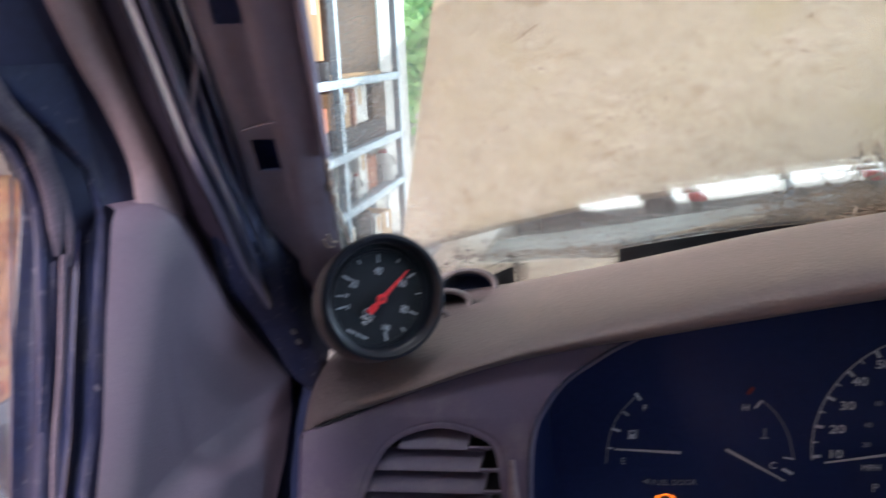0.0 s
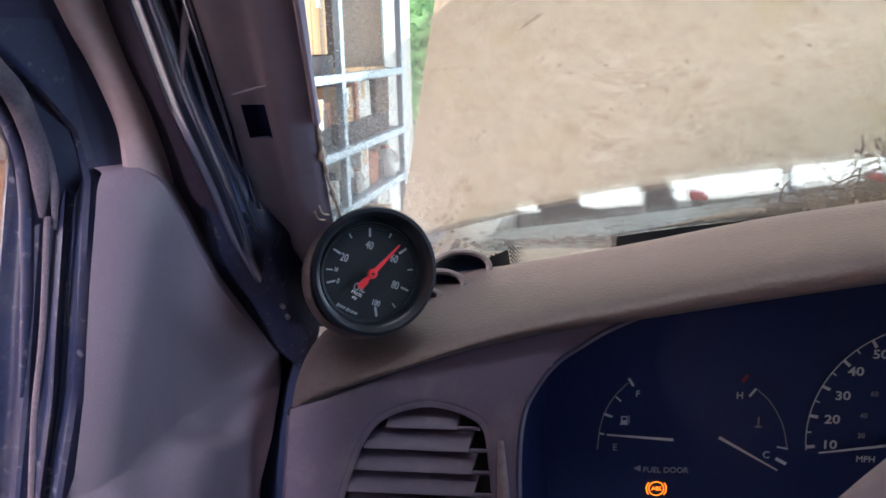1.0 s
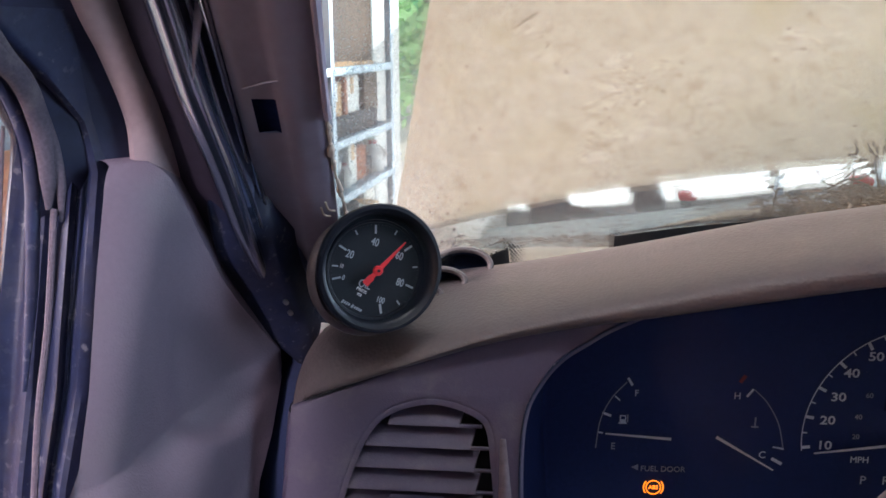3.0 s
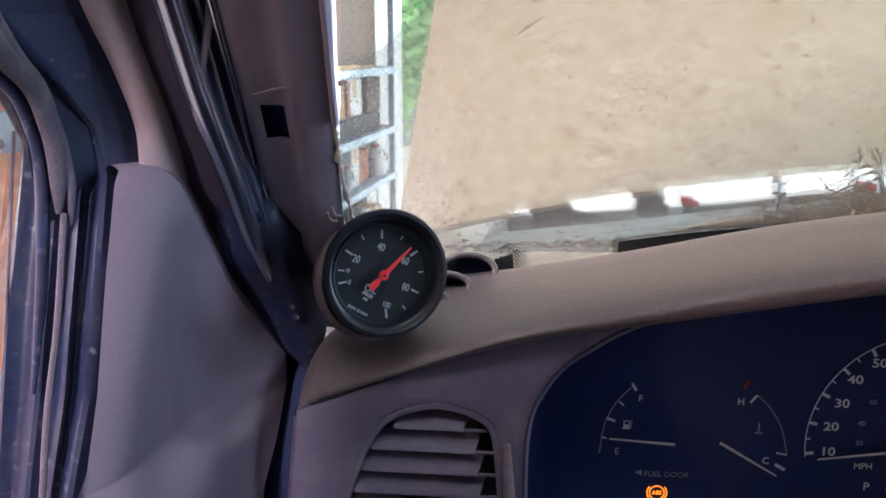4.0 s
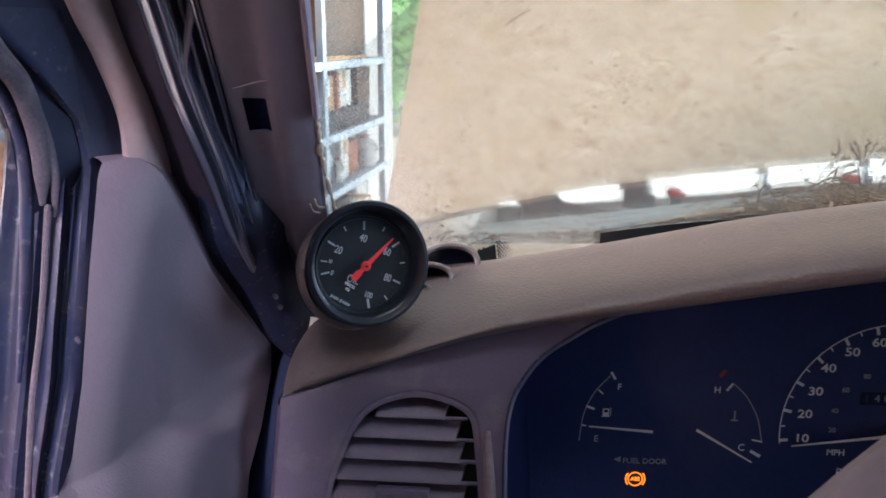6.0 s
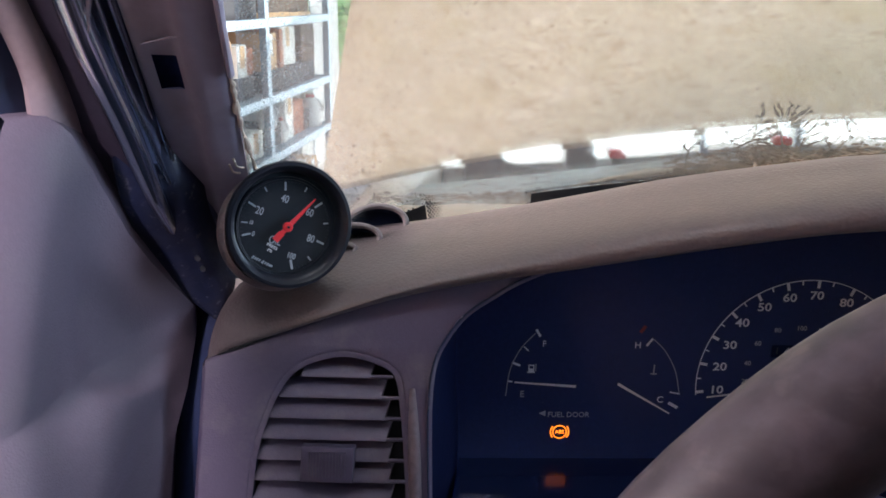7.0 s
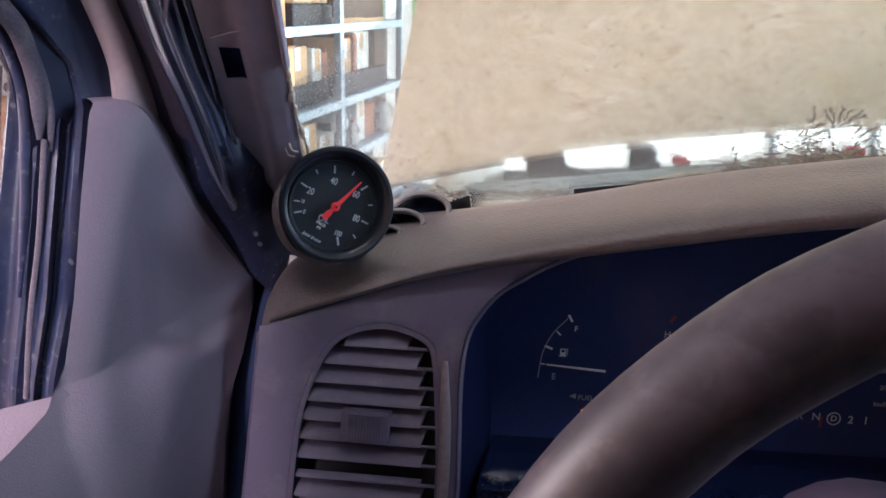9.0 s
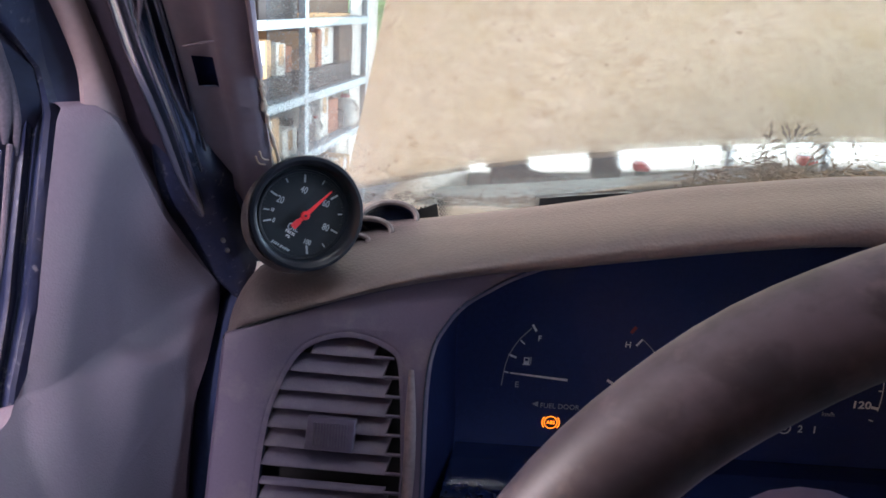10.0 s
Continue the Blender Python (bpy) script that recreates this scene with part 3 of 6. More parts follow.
CARD, WHITE_BOX, CRATE, CASE = "brown cardboard box on a steel shelf", "white carton on a steel shelf", "dark brown wooden crate on a steel shelf", "flat dark tool case on a steel shelf"
RED_BOX = "red brown cardboard box on a steel shelf"
S0, S1_, S2_, S3_ = 0.258, 0.606, 0.866, 1.188
SHELVED = [
    # top bay: one large brown crate on an orange board, cartons beyond the middle post
    (3.26, 3.97, S3_, 0.022, M_CARD, CARD), (3.28, 3.95, S3_ + 0.022, 0.37, M_BROWN, CRATE),
    (2.42, 2.70, S3_, 0.30, M_CARD, CARD), (2.74, 2.93, S3_ + 0.09, 0.27, M_CARD, CARD), (2.95, 3.11, S3_ + 0.09, 0.28, M_CARD, CARD), (2.72, 3.13, S3_, 0.086, M_DARKBOX, CASE),
    # second bay: a long case with cartons on it
    (3.23, 3.96, S2_, 0.095, M_DARKBOX, CASE), (3.23, 3.40, S2_ + 0.099, 0.16, M_CARD, CARD), (3.415, 3.46, S2_ + 0.099, 0.175, M_RUST, RED_BOX),
    (3.475, 3.70, S2_ + 0.099, 0.18, M_CARTON, WHITE_BOX), (3.73, 3.96, S2_ + 0.099, 0.185, M_BROWN, CRATE),
    (2.42, 2.62, S2_, 0.22, M_CARD, CARD), (2.64, 2.84, S2_ + 0.10, 0.15, M_CARD, CARD), (2.64, 3.12, S2_, 0.096, M_DARKBOX, CASE), (2.90, 3.00, S2_ + 0.10, 0.13, M_CARTON, WHITE_BOX), (3.03, 3.12, S2_ + 0.10, 0.11, M_RUST, RED_BOX),
    # third bay
    (3.22, 3.44, S1_, 0.10, M_DARKBOX, CASE), (3.49, 3.61, S1_, 0.215, M_CARTON, WHITE_BOX), (3.635, 3.80, S1_, 0.17, M_RUST, RED_BOX), (3.82, 3.90, S1_, 0.10, M_DARKBOX, CASE),
    (2.42, 2.66, S1_, 0.16, M_BROWN, CRATE), (2.70, 2.92, S1_, 0.19, M_CARD, CARD), (2.95, 3.12, S1_, 0.12, M_CARTON, WHITE_BOX),
    # lowest bay
    (3.25, 3.36, S0, 0.22, M_CARTON, WHITE_BOX), (3.40, 3.62, S0, 0.25, M_DARKBOX, CASE), (3.66, 3.76, S0, 0.2, M_CARTON, WHITE_BOX), (3.80, 3.98, S0, 0.18, M_CARD, CARD),
    (2.45, 2.75, S0, 0.25, M_CARD, CARD), (2.80, 3.10, S0, 0.2, M_BROWN, CRATE),
    (2.45, 2.80, 1.628, 0.28, M_CARD, CARD), (2.90, 3.50, 1.628, 0.24, M_BROWN, CRATE), (3.55, 3.90, 1.628, 0.26, M_CARD, CARD),
]
rb = random.Random(5)
for y0, y1, z0, h, m, lab in SHELVED:
    carton(-1.62 + rb.uniform(0, 0.06), -1.165 - rb.uniform(0, 0.03), y0, y1, z0, z0 + h, m, lab, m in (M_CARD, M_CARTON) and h > 0.1)


def jug(x, y, z, r, h, material, label):
    t = thing("jug", (x, y, z), label, "jug", "jugs on the shelf")
    at = Matrix.Translation((x, y, z))
    part("body", turned([(0.0, 0.0), (r * 0.95, 0.0), (r, 0.008), (r, h * 0.62), (r * 0.8, h * 0.78), (r * 0.38, h * 0.88), (r * 0.36, h * 0.95), (0.0, h * 0.95)], at, 24), material, t)
    part("cap", turned([(r * 0.42, h * 0.9), (r * 0.42, h), (0.0, h)], at, 20), M_REDLENS, t, "red screw cap")
    part("handle", tube([(x + r * 0.8, y, z + h * 0.45), (x + r * 1.25, y, z + h * 0.6), (x + r * 0.6, y, z + h * 0.85)], 0.008, 8, 14), material, t)


jug(-1.21, 3.975, S1_, 0.062, 0.17, M_CARTON, "white plastic jug on the end of a steel shelf")
for y, h in ((3.24, 0.14), (3.32, 0.11), (3.46, 0.12)):
    jug(-1.20, y, S1_ + (0.101 if y < 3.4 else 0.0), 0.028, h, M_CARTON if h > 0.115 else M_BOXGREY, "small white plastic bottle on a steel shelf")

# ---- metal box on the strand board ----
jb = thing("junction_box", (-1.72, 1.87, 1.05), "small grey metal junction box on strand board", "electrical box")
part("body", box(-1.738, -1.66, 1.80, 1.93, 1.005, 1.115, 0.006), M_BOXGREY, jb)
part("lid", box(-1.66, -1.654, 1.796, 1.934, 1.0, 1.12, 0.003), M_STEEL, jb)
part("conduit", tube([(-1.70, 1.93, 1.06), (-1.70, 2.1, 1.06), (-1.70, 2.6, 1.06), (-1.70, 3.2, 1.06)], 0.012), M_BOXGREY, jb)
part("knockout", turned([(0.0, 0.0), (0.014, 0.0), (0.014, 0.003), (0.0, 0.003)], frame_of((-1.66, 1.798, 1.03), (1, 0, 0), (0, 0, 1)) @ Matrix.Rotation(0, 4, "Z"), 20), M_ENGINE, jb)

hose = thing("air_hose", (-1.5, 0.9, 0.0), "yellow rubber air hose hanging by the garage wall", "hose")
part("tube", tube([(-1.5, 0.992, 0.225), (-1.5, 1.338, 0.276), (-1.5, 1.446, 0.292), (-1.5, 1.743, 0.336)], 0.018, 10, 40), M_YELLOW, hose)
for y, z in ((1.02, 0.229), (1.70, 0.330)):
    part("hook", tube([(-1.745, y, z - 0.012), (-1.62, y, z - 0.024), (-1.51, y, z - 0.022), (-1.478, y, z - 0.004)], 0.006, 8, 20), M_STEEL, hose, "steel wall hook")

# ---- trees outside ----
def tree(x, y, h, spread, leaves, seed, material):
    r = random.Random(seed)
    t = thing("tree", (x, y, -0.12), "leafy green tree in full sun beyond the garage", "tree", "trees outside")
    trunk = [tube([(x, y, -0.2), (x + 0.1, y, h * 0.25), (x - 0.05, y + 0.1, h * 0.55), (x, y, h * 0.85)], [0.16, 0.12, 0.08, 0.03], 9, 14)]
    tips = []
    for i in range(12):
        a, z = r.uniform(0, 6.28), h * r.uniform(0.15, 0.75)
        e = Vector((x + math.cos(a) * spread * r.uniform(0.5, 1), y + math.sin(a) * spread * r.uniform(0.5, 1), z + h * r.uniform(0.05, 0.2)))
        trunk.append(tube([(x, y, z), ((x + e.x) / 2, (y + e.y) / 2, z + 0.1), tuple(e)], [0.06, 0.035, 0.012], 6, 8))
        tips.append(e)
    part("trunk", joined(trunk), M_BARK, t)
    verts, faces = [], []
    for i in range(leaves):
        e = r.choice(tips)
        c = e + Vector((r.gauss(0, 0.42), r.gauss(0, 0.42), r.gauss(-0.1, 0.42)))
        d = Vector((r.gauss(0, 1), r.gauss(0, 1), r.gauss(0, 0.6))).normalized()
        s = d.orthogonal().normalized()
        c.z = max(c.z, 0.42 + 0.25 * noise.noise(Vector((c.x * 2.0, c.y, 0.0))))
        L = r.uniform(0.05, 0.11)
        n = len(verts)
        verts += [c - d * L, c + s * L * 0.5, c + d * L, c - s * L * 0.5]
        faces += [(n, n + 1, n + 2), (n, n + 2, n + 3)]
    me = bpy.data.meshes.new("crown")
    me.from_pydata(verts, [], faces)
    me.materials.append(material)
    ob = new("crown", me)
    ob.parent = t
    ob.matrix_parent_inverse = home(t).inverted()
    return t


tree(-3.4, 10.0, 5.0, 1.7, 9000, 3, M_LEAF)
tree(-2.2, 12.5, 4.6, 1.6, 8000, 4, M_LEAF2)
tree(-4.8, 13.5, 6.0, 2.0, 8000, 5, M_LEAF)
tree(-3.0, 9.0, 2.6, 1.0, 6000, 6, M_LEAF2)

# ---- truck: unseen cab shell, closed and charcoal to keep light out ----
def cab(name, b, material, label, category):
    return slab(name, b, material, label, category)


cab("roof_panel", joined([box(-0.10, 1.20, -1.02, 0.03, 1.62, 1.66, 0.01), box(-0.20, -0.10, -1.02, -0.06, 1.60, 1.65, 0.01), box(-0.225, -0.17, -1.02, -0.02, 1.46, 1.63, 0.01), box(1.20, 1.30, -1.02, -0.06, 1.60, 1.65, 0.01), box(0.0, 1.1, 0.03, 0.12, 1.61, 1.65, 0.01), box(0.12, 0.98, 0.12, 0.22, 1.60, 1.64, 0.01)]), M_BLOCKER, "unseen charcoal cab roof, shaped to block light", "ceiling")
cab("cab_floor", box(-0.26, 1.36, -1.0, 0.9, 0.42, 0.48), M_BLOCKER, "unseen cab floor, dark to cut bounced light", "floor")
cab("cab_back", box(-0.26, 1.36, -1.04, -0.99, 0.48, 1.66), M_BLOCKER, "unseen charcoal rear panel, added to block light", "wall")
cab("far_side", joined([box(1.30, 1.36, -0.99, 0.75, 0.48, 1.12, 0.01), box(1.22, 1.30, -0.99, 0.10, 1.10, 1.64, 0.01)]), M_BLOCKER, "unseen charcoal passenger side, closed to block light", "wall")
cab("near_rear_side", box(-0.25, -0.12, -1.0, -0.62, 1.08, 1.64, 0.01), M_BLOCKER, "unseen charcoal side behind the driver, added to block light", "wall")
cab("near_pillar", box(-0.25, -0.19, -0.62, -0.52, 0.48, 1.64, 0.01), M_DOOR, "unseen tan pillar behind the driver", "wall")


# ---- windshield ----
def glass_y(x, z):
    return 0.74 - 0.35 * abs((0.6 - x) / 0.74) ** 3 - 0.86 * (z - 1.15)


rows = []
for i in range(25):
    z = 1.07 + 0.55 * i / 24
    x0 = -0.157 + 0.24 * (z - 1.10)
    rows.append([(x, glass_y(x, z), z) for x in (x0 + (1.2 - 2 * x0) * k / 40 for k in range(41))])
win = tagged(part("window_1", shell(rows, 0.004), M_GLASS), "dusty curved truck windshield", "window", kind="structure")
win.visible_shadow = False
# dotted black ceramic band along the foot of the glass
def frit_band(x0, x1, za, zb):
    bm = bmesh.new()
    n = 60
    top = [bm.verts.new((x0 + (x1 - x0) * k / n, glass_y(x0 + (x1 - x0) * k / n, zb[0] + (zb[1] - zb[0]) * k / n) - 0.006, zb[0] + (zb[1] - zb[0]) * k / n)) for k in range(n + 1)]
    low = [bm.verts.new((x0 + (x1 - x0) * k / n, glass_y(x0 + (x1 - x0) * k / n, za) - 0.006, za)) for k in range(n + 1)]
    for k in range(n):
        bm.faces.new((low[k], low[k + 1], top[k + 1], top[k]))
    bmesh.ops.solidify(bm, geom=bm.faces[:], thickness=0.0006)
    return bm


part("frit", frit_band(0.025, 0.30, 1.07, (1.156, 1.152)), M_BLACK, win, "black printed glass border")
part("frit", frit_band(-0.10, -0.050, 1.07, (1.150, 1.164)), M_BLACK, win, "black printed glass border")

dots = []
for k in range(70):
    for j in range(2):
        x = 0.021 + 0.0026 * k + 0.0013 * j
        z = 1.1575 + 0.0016 * j - 0.000014 * k * 2.6
        dots.append(box(x, x + 0.0011, glass_y(x, z) - 0.0068, glass_y(x, z) - 0.0062, z, z + 0.0011 - 0.0003 * j))
for k in range(16):
    x = -0.100 + 0.0028 * k
    z = 1.1505 + 0.00078 * k
    dots.append(box(x, x + 0.0012, glass_y(x, z) - 0.0068, glass_y(x, z) - 0.0062, z, z + 0.0012))
for j in range(9):
    for i in range(5):
        x, z = -0.0495 + 0.0021 * i + 0.001 * (j % 2), 1.1485 + 0.0021 * j
        r = 0.0016 - 0.00025 * i
        if z < 1.1665 - 0.0006 * i:
            dots.append(box(x, x + r, glass_y(x, z) - 0.0068, glass_y(x, z) - 0.0062, z, z + r))
tagged(part("frit_dots", joined(dots), M_BLACK, win, "black printed dots", False), kind="stuff")

rd = random.Random(31)
specks = []
for k in range(90):
    x, z = rd.uniform(-0.09, 0.32), rd.uniform(1.15, 1.30)
    if k < 40:
        x, z = max(-0.115, rd.gauss(-0.085, 0.03)), rd.gauss(1.185, 0.02)
    r = rd.uniform(0.0003, 0.0009)
    specks.append(box(x - r, x + r * rd.uniform(0.5, 1.5), glass_y(x, z) + 0.0022, glass_y(x, z) + 0.0034, z - r, z + r * rd.uniform(0.4, 1.2)))
tagged(part("dirt_specks", joined(specks), M_BROWN, win, "dark specks of dirt", False), kind="stuff")

# ---- hood, raised ----
HX, HW = 0.536, 0.766


def hood_pt(x, s):
    """s: metres up the hood from its rear edge."""
    u = (x - 0.55) / 0.752
    ze = 1.088 + 0.114 * (1 - u * u)
    z = ze + 0.80 * s
    y = 0.79 + 0.60 * s + 0.03 * u * u + 0.03 * s * s
    return Vector((x, y, z))


hood = thing("truck_hood", (HX, 0.8, 1.1), "raised beige truck hood, dusty and speckled with grime", "hood")
rows = []
for i in range(40):
    s = 1.15 * i / 39
    row = []
    for k in range(61):
        u = -1 + 2 * k / 60
        p = hood_pt(HX + HW * u, s)
        e = 1 - abs(u)
        p.y += 0.012 * math.exp(-(e / 0.02)) - 0.007 * math.exp(-((s - 0.045) / 0.016) ** 2)
        row.append(p)
    rows.append(row)
part("skin", shell(rows, 0.012), M_HOOD, hood)
part("rear_lip", tube([hood_pt(HX + HW * u, 0.0) + Vector((0, 0.008, 0.0)) for u in (-1, -0.7, -0.3, 0, 0.3, 0.7, 1)], 0.0065, 10, 50), M_HOOD, hood)
rows = [[hood_pt(HX + HW * (-0.93 + 1.86 * k / 30), 0.06 + 1.0 * i / 12) + Vector((0, 0.03, -0.02)) for k in range(31)] for i in range(13)]
part("inner_frame", shell(rows, 0.015), M_HOODIN, hood, "bare inner frame of the hood")

# ---- cowl and engine bay ----
def cowl_z(x, y):
    z = lerp_table(x, [-0.25, -0.1, 0.03, 0.15, 0.26, 0.5, 0.8, 1.2], [1.07, 1.092, 1.112, 1.132, 1.150, 1.165, 1.15, 1.08])
    return z - 0.10 * abs(y - 0.74)


rows = [[(x, y, cowl_z(x, y)) for x in (-0.12 + 1.4 * k / 50 for k in range(51))] for y in (glass_y(0.3, 1.12) - 0.03 + 0.19 * i / 8 for i in range(9))]
cowl = tagged(part("cowl_panel", shell(rows, 0.01), M_COWL), "weathered grey cowl panel below the windshield", "cowl", kind="structure")
for k in range(36):
    x = 0.0 + 0.03 * k
    part("slot", box(x, x + 0.006, 0.70, 0.76, cowl_z(x, 0.73) + 0.0005, cowl_z(x, 0.73) + 0.003, 0.001, 1), M_BLACK, cowl, "", False)
rows = [[(x, y + 0.006 * noise.noise(Vector((x * 60, 0.3, 1))) * (i == 16), 1.096 + 0.08 * (x + 0.19) - 0.5 * max(0, -0.21 - x) - 0.004 * max(0, i - 14)) for x in (-0.29 + 0.36 * k / 60 for k in range(61))] for i, y in ((i, 0.44 + 0.285 * i / 16) for i in range(17))]
tagged(part("fender", shell(rows, 0.02), M_BODY), "dirty beige truck fender beside the windshield", "fender", kind="structure")
part("edge_trim", tube([(0.060, 0.704, 1.129), (0.095, 0.704, 1.138), (0.134, 0.704, 1.1465), (0.160, 0.704, 1.151)], [0.0008, 0.0022, 0.0046, 0.0030], 10, 30, 0.5), M_BODY, cowl, "pale strip in body paint along the cowl")
bay = thing("engine_bay", (0.55, 1.3, 0.6), "dark cluttered truck engine bay under the raised hood", "engine bay", kind="structure")
part("left_apron", box(-0.30, -0.195, 0.95, 1.85, 0.55, 0.95, 0.02), M_BODY, bay)
part("firewall", box(-0.2, 1.3, 0.86, 0.90, 0.5, 1.02, 0.01), M_ENGINE, bay)
part("core_support", tube([(-0.22, 1.77, 0.875), (0.07, 1.77, 0.905), (0.32, 1.77, 0.935), (0.63, 1.77, 0.977), (1.2, 1.77, 0.98)], 0.022, 14, 40), M_COWL, bay)
part("radiator", box(0.1, 1.0, 1.70, 1.74, 0.45, 0.88, 0.01), M_ENGINE, bay)
part("air_box", box(-0.134, -0.036, 1.68, 1.745, 0.7, 0.97, 0.02), M_ENGINE, bay)
part("air_hose", tube([(-0.09, 1.70, 0.93), (-0.03, 1.69, 0.925), (0.06, 1.68, 0.915), (0.12, 1.68, 0.92)], 0.014, 12, 20), M_ENGINE, bay)
part("latch", box(0.105, 0.176, 1.72, 1.79, 0.92, 0.985, 0.012), M_ENGINE, bay)
part("latch_plate", box(0.10, 0.30, 1.735, 1.79, 0.905, 0.938, 0.01), M_COWL, bay)
part("engine_block", box(0.2, 0.9, 1.0, 1.6, 0.4, 0.90, 0.05), M_ENGINE, bay)
for x in (0.415, 0.62):
    part("brace", box(x - 0.008, x + 0.008, 1.72, 1.745, 0.9, 1.07, 0.003), M_STEEL, bay)
for x, z in ((0.218, 0.972), (0.575, 1.02)):
    part("red_cap", box(x - 0.020, x + 0.020, 1.685, 1.735, z - 0.012, z + 0.008, 0.008), M_REDLENS, bay, "red plastic cap")
    part("cap_stem", box(x - 0.012, x + 0.012, 1.70, 1.73, 0.88, z - 0.014, 0.003), M_ENGINE, bay)

# ---- bare A-pillar ----
D = Vector((0.022, -0.078, 0.10)).normalized()
Q0 = Vector((-0.1225, 0.338, 1.221))
EA = Vector((-0.93, -0.36, -0.03))
EA = (EA - D * EA.dot(D)).normalized()
EB = EA.cross(D)
if EB.y < 0:
    EB = -EB


def pillar_pt(a, b, s):
    return Q0 + D * s + EA * a + EB * b


SECTION = [(0.0, 0.016), (0.0, 0.003), (0.003, 0.0005), (0.008, 0.0), (0.014, -0.0005), (0.0175, 0.0008), (0.0195, 0.0030), (0.0220, 0.0042), (0.031, 0.0052), (0.0355, 0.007), (0.038, 0.010), (0.040, 0.017), (0.041, 0.030)]
HOLE_S0, HOLE_S1 = 0.0525, 0.0730
bm = bmesh.new()
NS = 48
S = [-0.16 + 0.48 * i / NS for i in range(NS + 1)]
S = sorted(S + [HOLE_S0, HOLE_S1, HOLE_S0 + 0.082, HOLE_S1 + 0.080])
fine = [Vector((a, b)) for a, b in SECTION]
cols = []
for p, q in zip(fine, fine[1:]):
    cols += [p, (p + q) / 2]
cols.append(fine[-1])
grid = []
for s in S:
    wide = 1 + 0.5 * max(0.0, s - 0.05)
    grid.append([bm.verts.new(pillar_pt(c.x * wide, c.y, s)) for c in cols])
for i in range(len(S) - 1):
    for j in range(len(cols) - 1):
        mid_s, mid_a = (S[i] + S[i + 1]) / 2, (cols[j].x + cols[j + 1].x) / 2
        if (HOLE_S0 < mid_s < HOLE_S1 or HOLE_S0 + 0.082 < mid_s < HOLE_S1 + 0.080) and 0.0212 < mid_a < 0.0290:
            continue
        bm.faces.new((grid[i][j], grid[i][j + 1], grid[i + 1][j + 1], grid[i + 1][j]))
bmesh.ops.solidify(bm, geom=bm.faces[:], thickness=-0.0012)
bmesh.ops.recalc_face_normals(bm, faces=bm.faces)
pillar = tagged(part("a_pillar", bm, M_PAINT), "bare tan painted windshield pillar with its trim removed", "pillar", kind="structure")
part("back_shell", loft([[pillar_pt(a, b, s) for a, b in ((0.006, 0.02), (0.02, 0.03), (0.05, 0.034), (0.07, 0.03))] for s in (-0.1, 0.1, 0.32)]), M_BASE_LIFTED, pillar, "navy bed of the door seal, coloured paler against the shade")

# dark sheet behind the clip hole, in place of the shade inside
part("hole_shade_sheet", loft([[pillar_pt(a, b, s) for a, b in ((0.0190, 0.0085), (0.024, 0.0115), (0.030, 0.0115), (0.0350, 0.0095))] for s in (HOLE_S0 - 0.006, HOLE_S0 + 0.011, HOLE_S1 + 0.006)]), M_HOLESHADE, pillar, "dark sheet for the shade behind the clip hole")
# raised stamping round the hole, seam sealer along the windshield flange
for a0, s0, a1, s1 in ((0.034, 0.0795, 0.0150, 0.0865), (0.0150, 0.0865, 0.0160, 0.060), (0.0160, 0.060, 0.0176, 0.033)):
    part("stamping", tube([pillar_pt(a0, 0.0046, s0), pillar_pt((a0 + a1) / 2, 0.0032, (s0 + s1) / 2), pillar_pt(a1, 0.0010, s1)], [0.0003, 0.0006, 0.0005], 8, 12), M_PAINT, pillar)
# rolled flange beside the glass, torn off part of the way down
rows = []
for k in range(50):
    q = 0.064 + 0.23 * k / 49
    w = 0.0024 + 0.0004 * math.sin(60 * q)
    torn = 0.003 * noise.noise(Vector((k * 0.9, 0.2, 0))) if k == 0 else 0.0
    rows.append([pillar_pt(a, b, q + torn) for a, b in ((0.0012, 0.003), (0.0014, -0.0012), (0.0006, -0.0026), (-0.0008, -0.0028), (-w, -0.0010), (-w, 0.003), (-0.001, 0.005))])
part("flange", loft(rows, close=True, caps=True), M_PAINT, pillar, "rolled tan flange torn off halfway")
line, rad = [], []
rc = random.Random(8)
for k in range(46):
    s = -0.05 + 0.118 * k / 45
    line.append(pillar_pt(-0.0002 - 0.0040 * max(0.0, 0.035 - s) / 0.04 + rc.uniform(-0.0004, 0.0004), 0.002 + rc.uniform(-0.0006, 0.0006), s + rc.uniform(-0.001, 0.001)))
    rad.append(rc.choice((0.0007, 0.0008, 0.0010, 0.0010, 0.0014, 0.0020)))
part("sealer_bead", tube(line, rad, 8, 140), M_CAULK, pillar, "ragged cream seam sealer")
for a, s in ((0.0, 0.003), (0.0025, -0.001)):
    part("flange_hook", tube([pillar_pt(a + 0.001, -0.002, s - 0.003), pillar_pt(a + 0.004, -0.004, s + 0.001), pillar_pt(a + 0.0052, -0.003, s + 0.006)], 0.0006, 6, 12), M_CAULK, pillar)


# ---- dashboard ----
def lip_z(x):
    return lerp_table(x, [-0.17, -0.141, -0.115, -0.083, -0.075, -0.043, -0.017, 0.016, 0.037, 0.0755, 0.095, 0.145, 0.193, 0.3, 0.45, 0.7, 1.3],
                      [1.100, 1.1105, 1.1207, 1.1327, 1.1353, 1.1450, 1.1525, 1.1590, 1.1645, 1.1720, 1.1765, 1.1875, 1.1970, 1.204, 1.202, 1.180, 1.160])


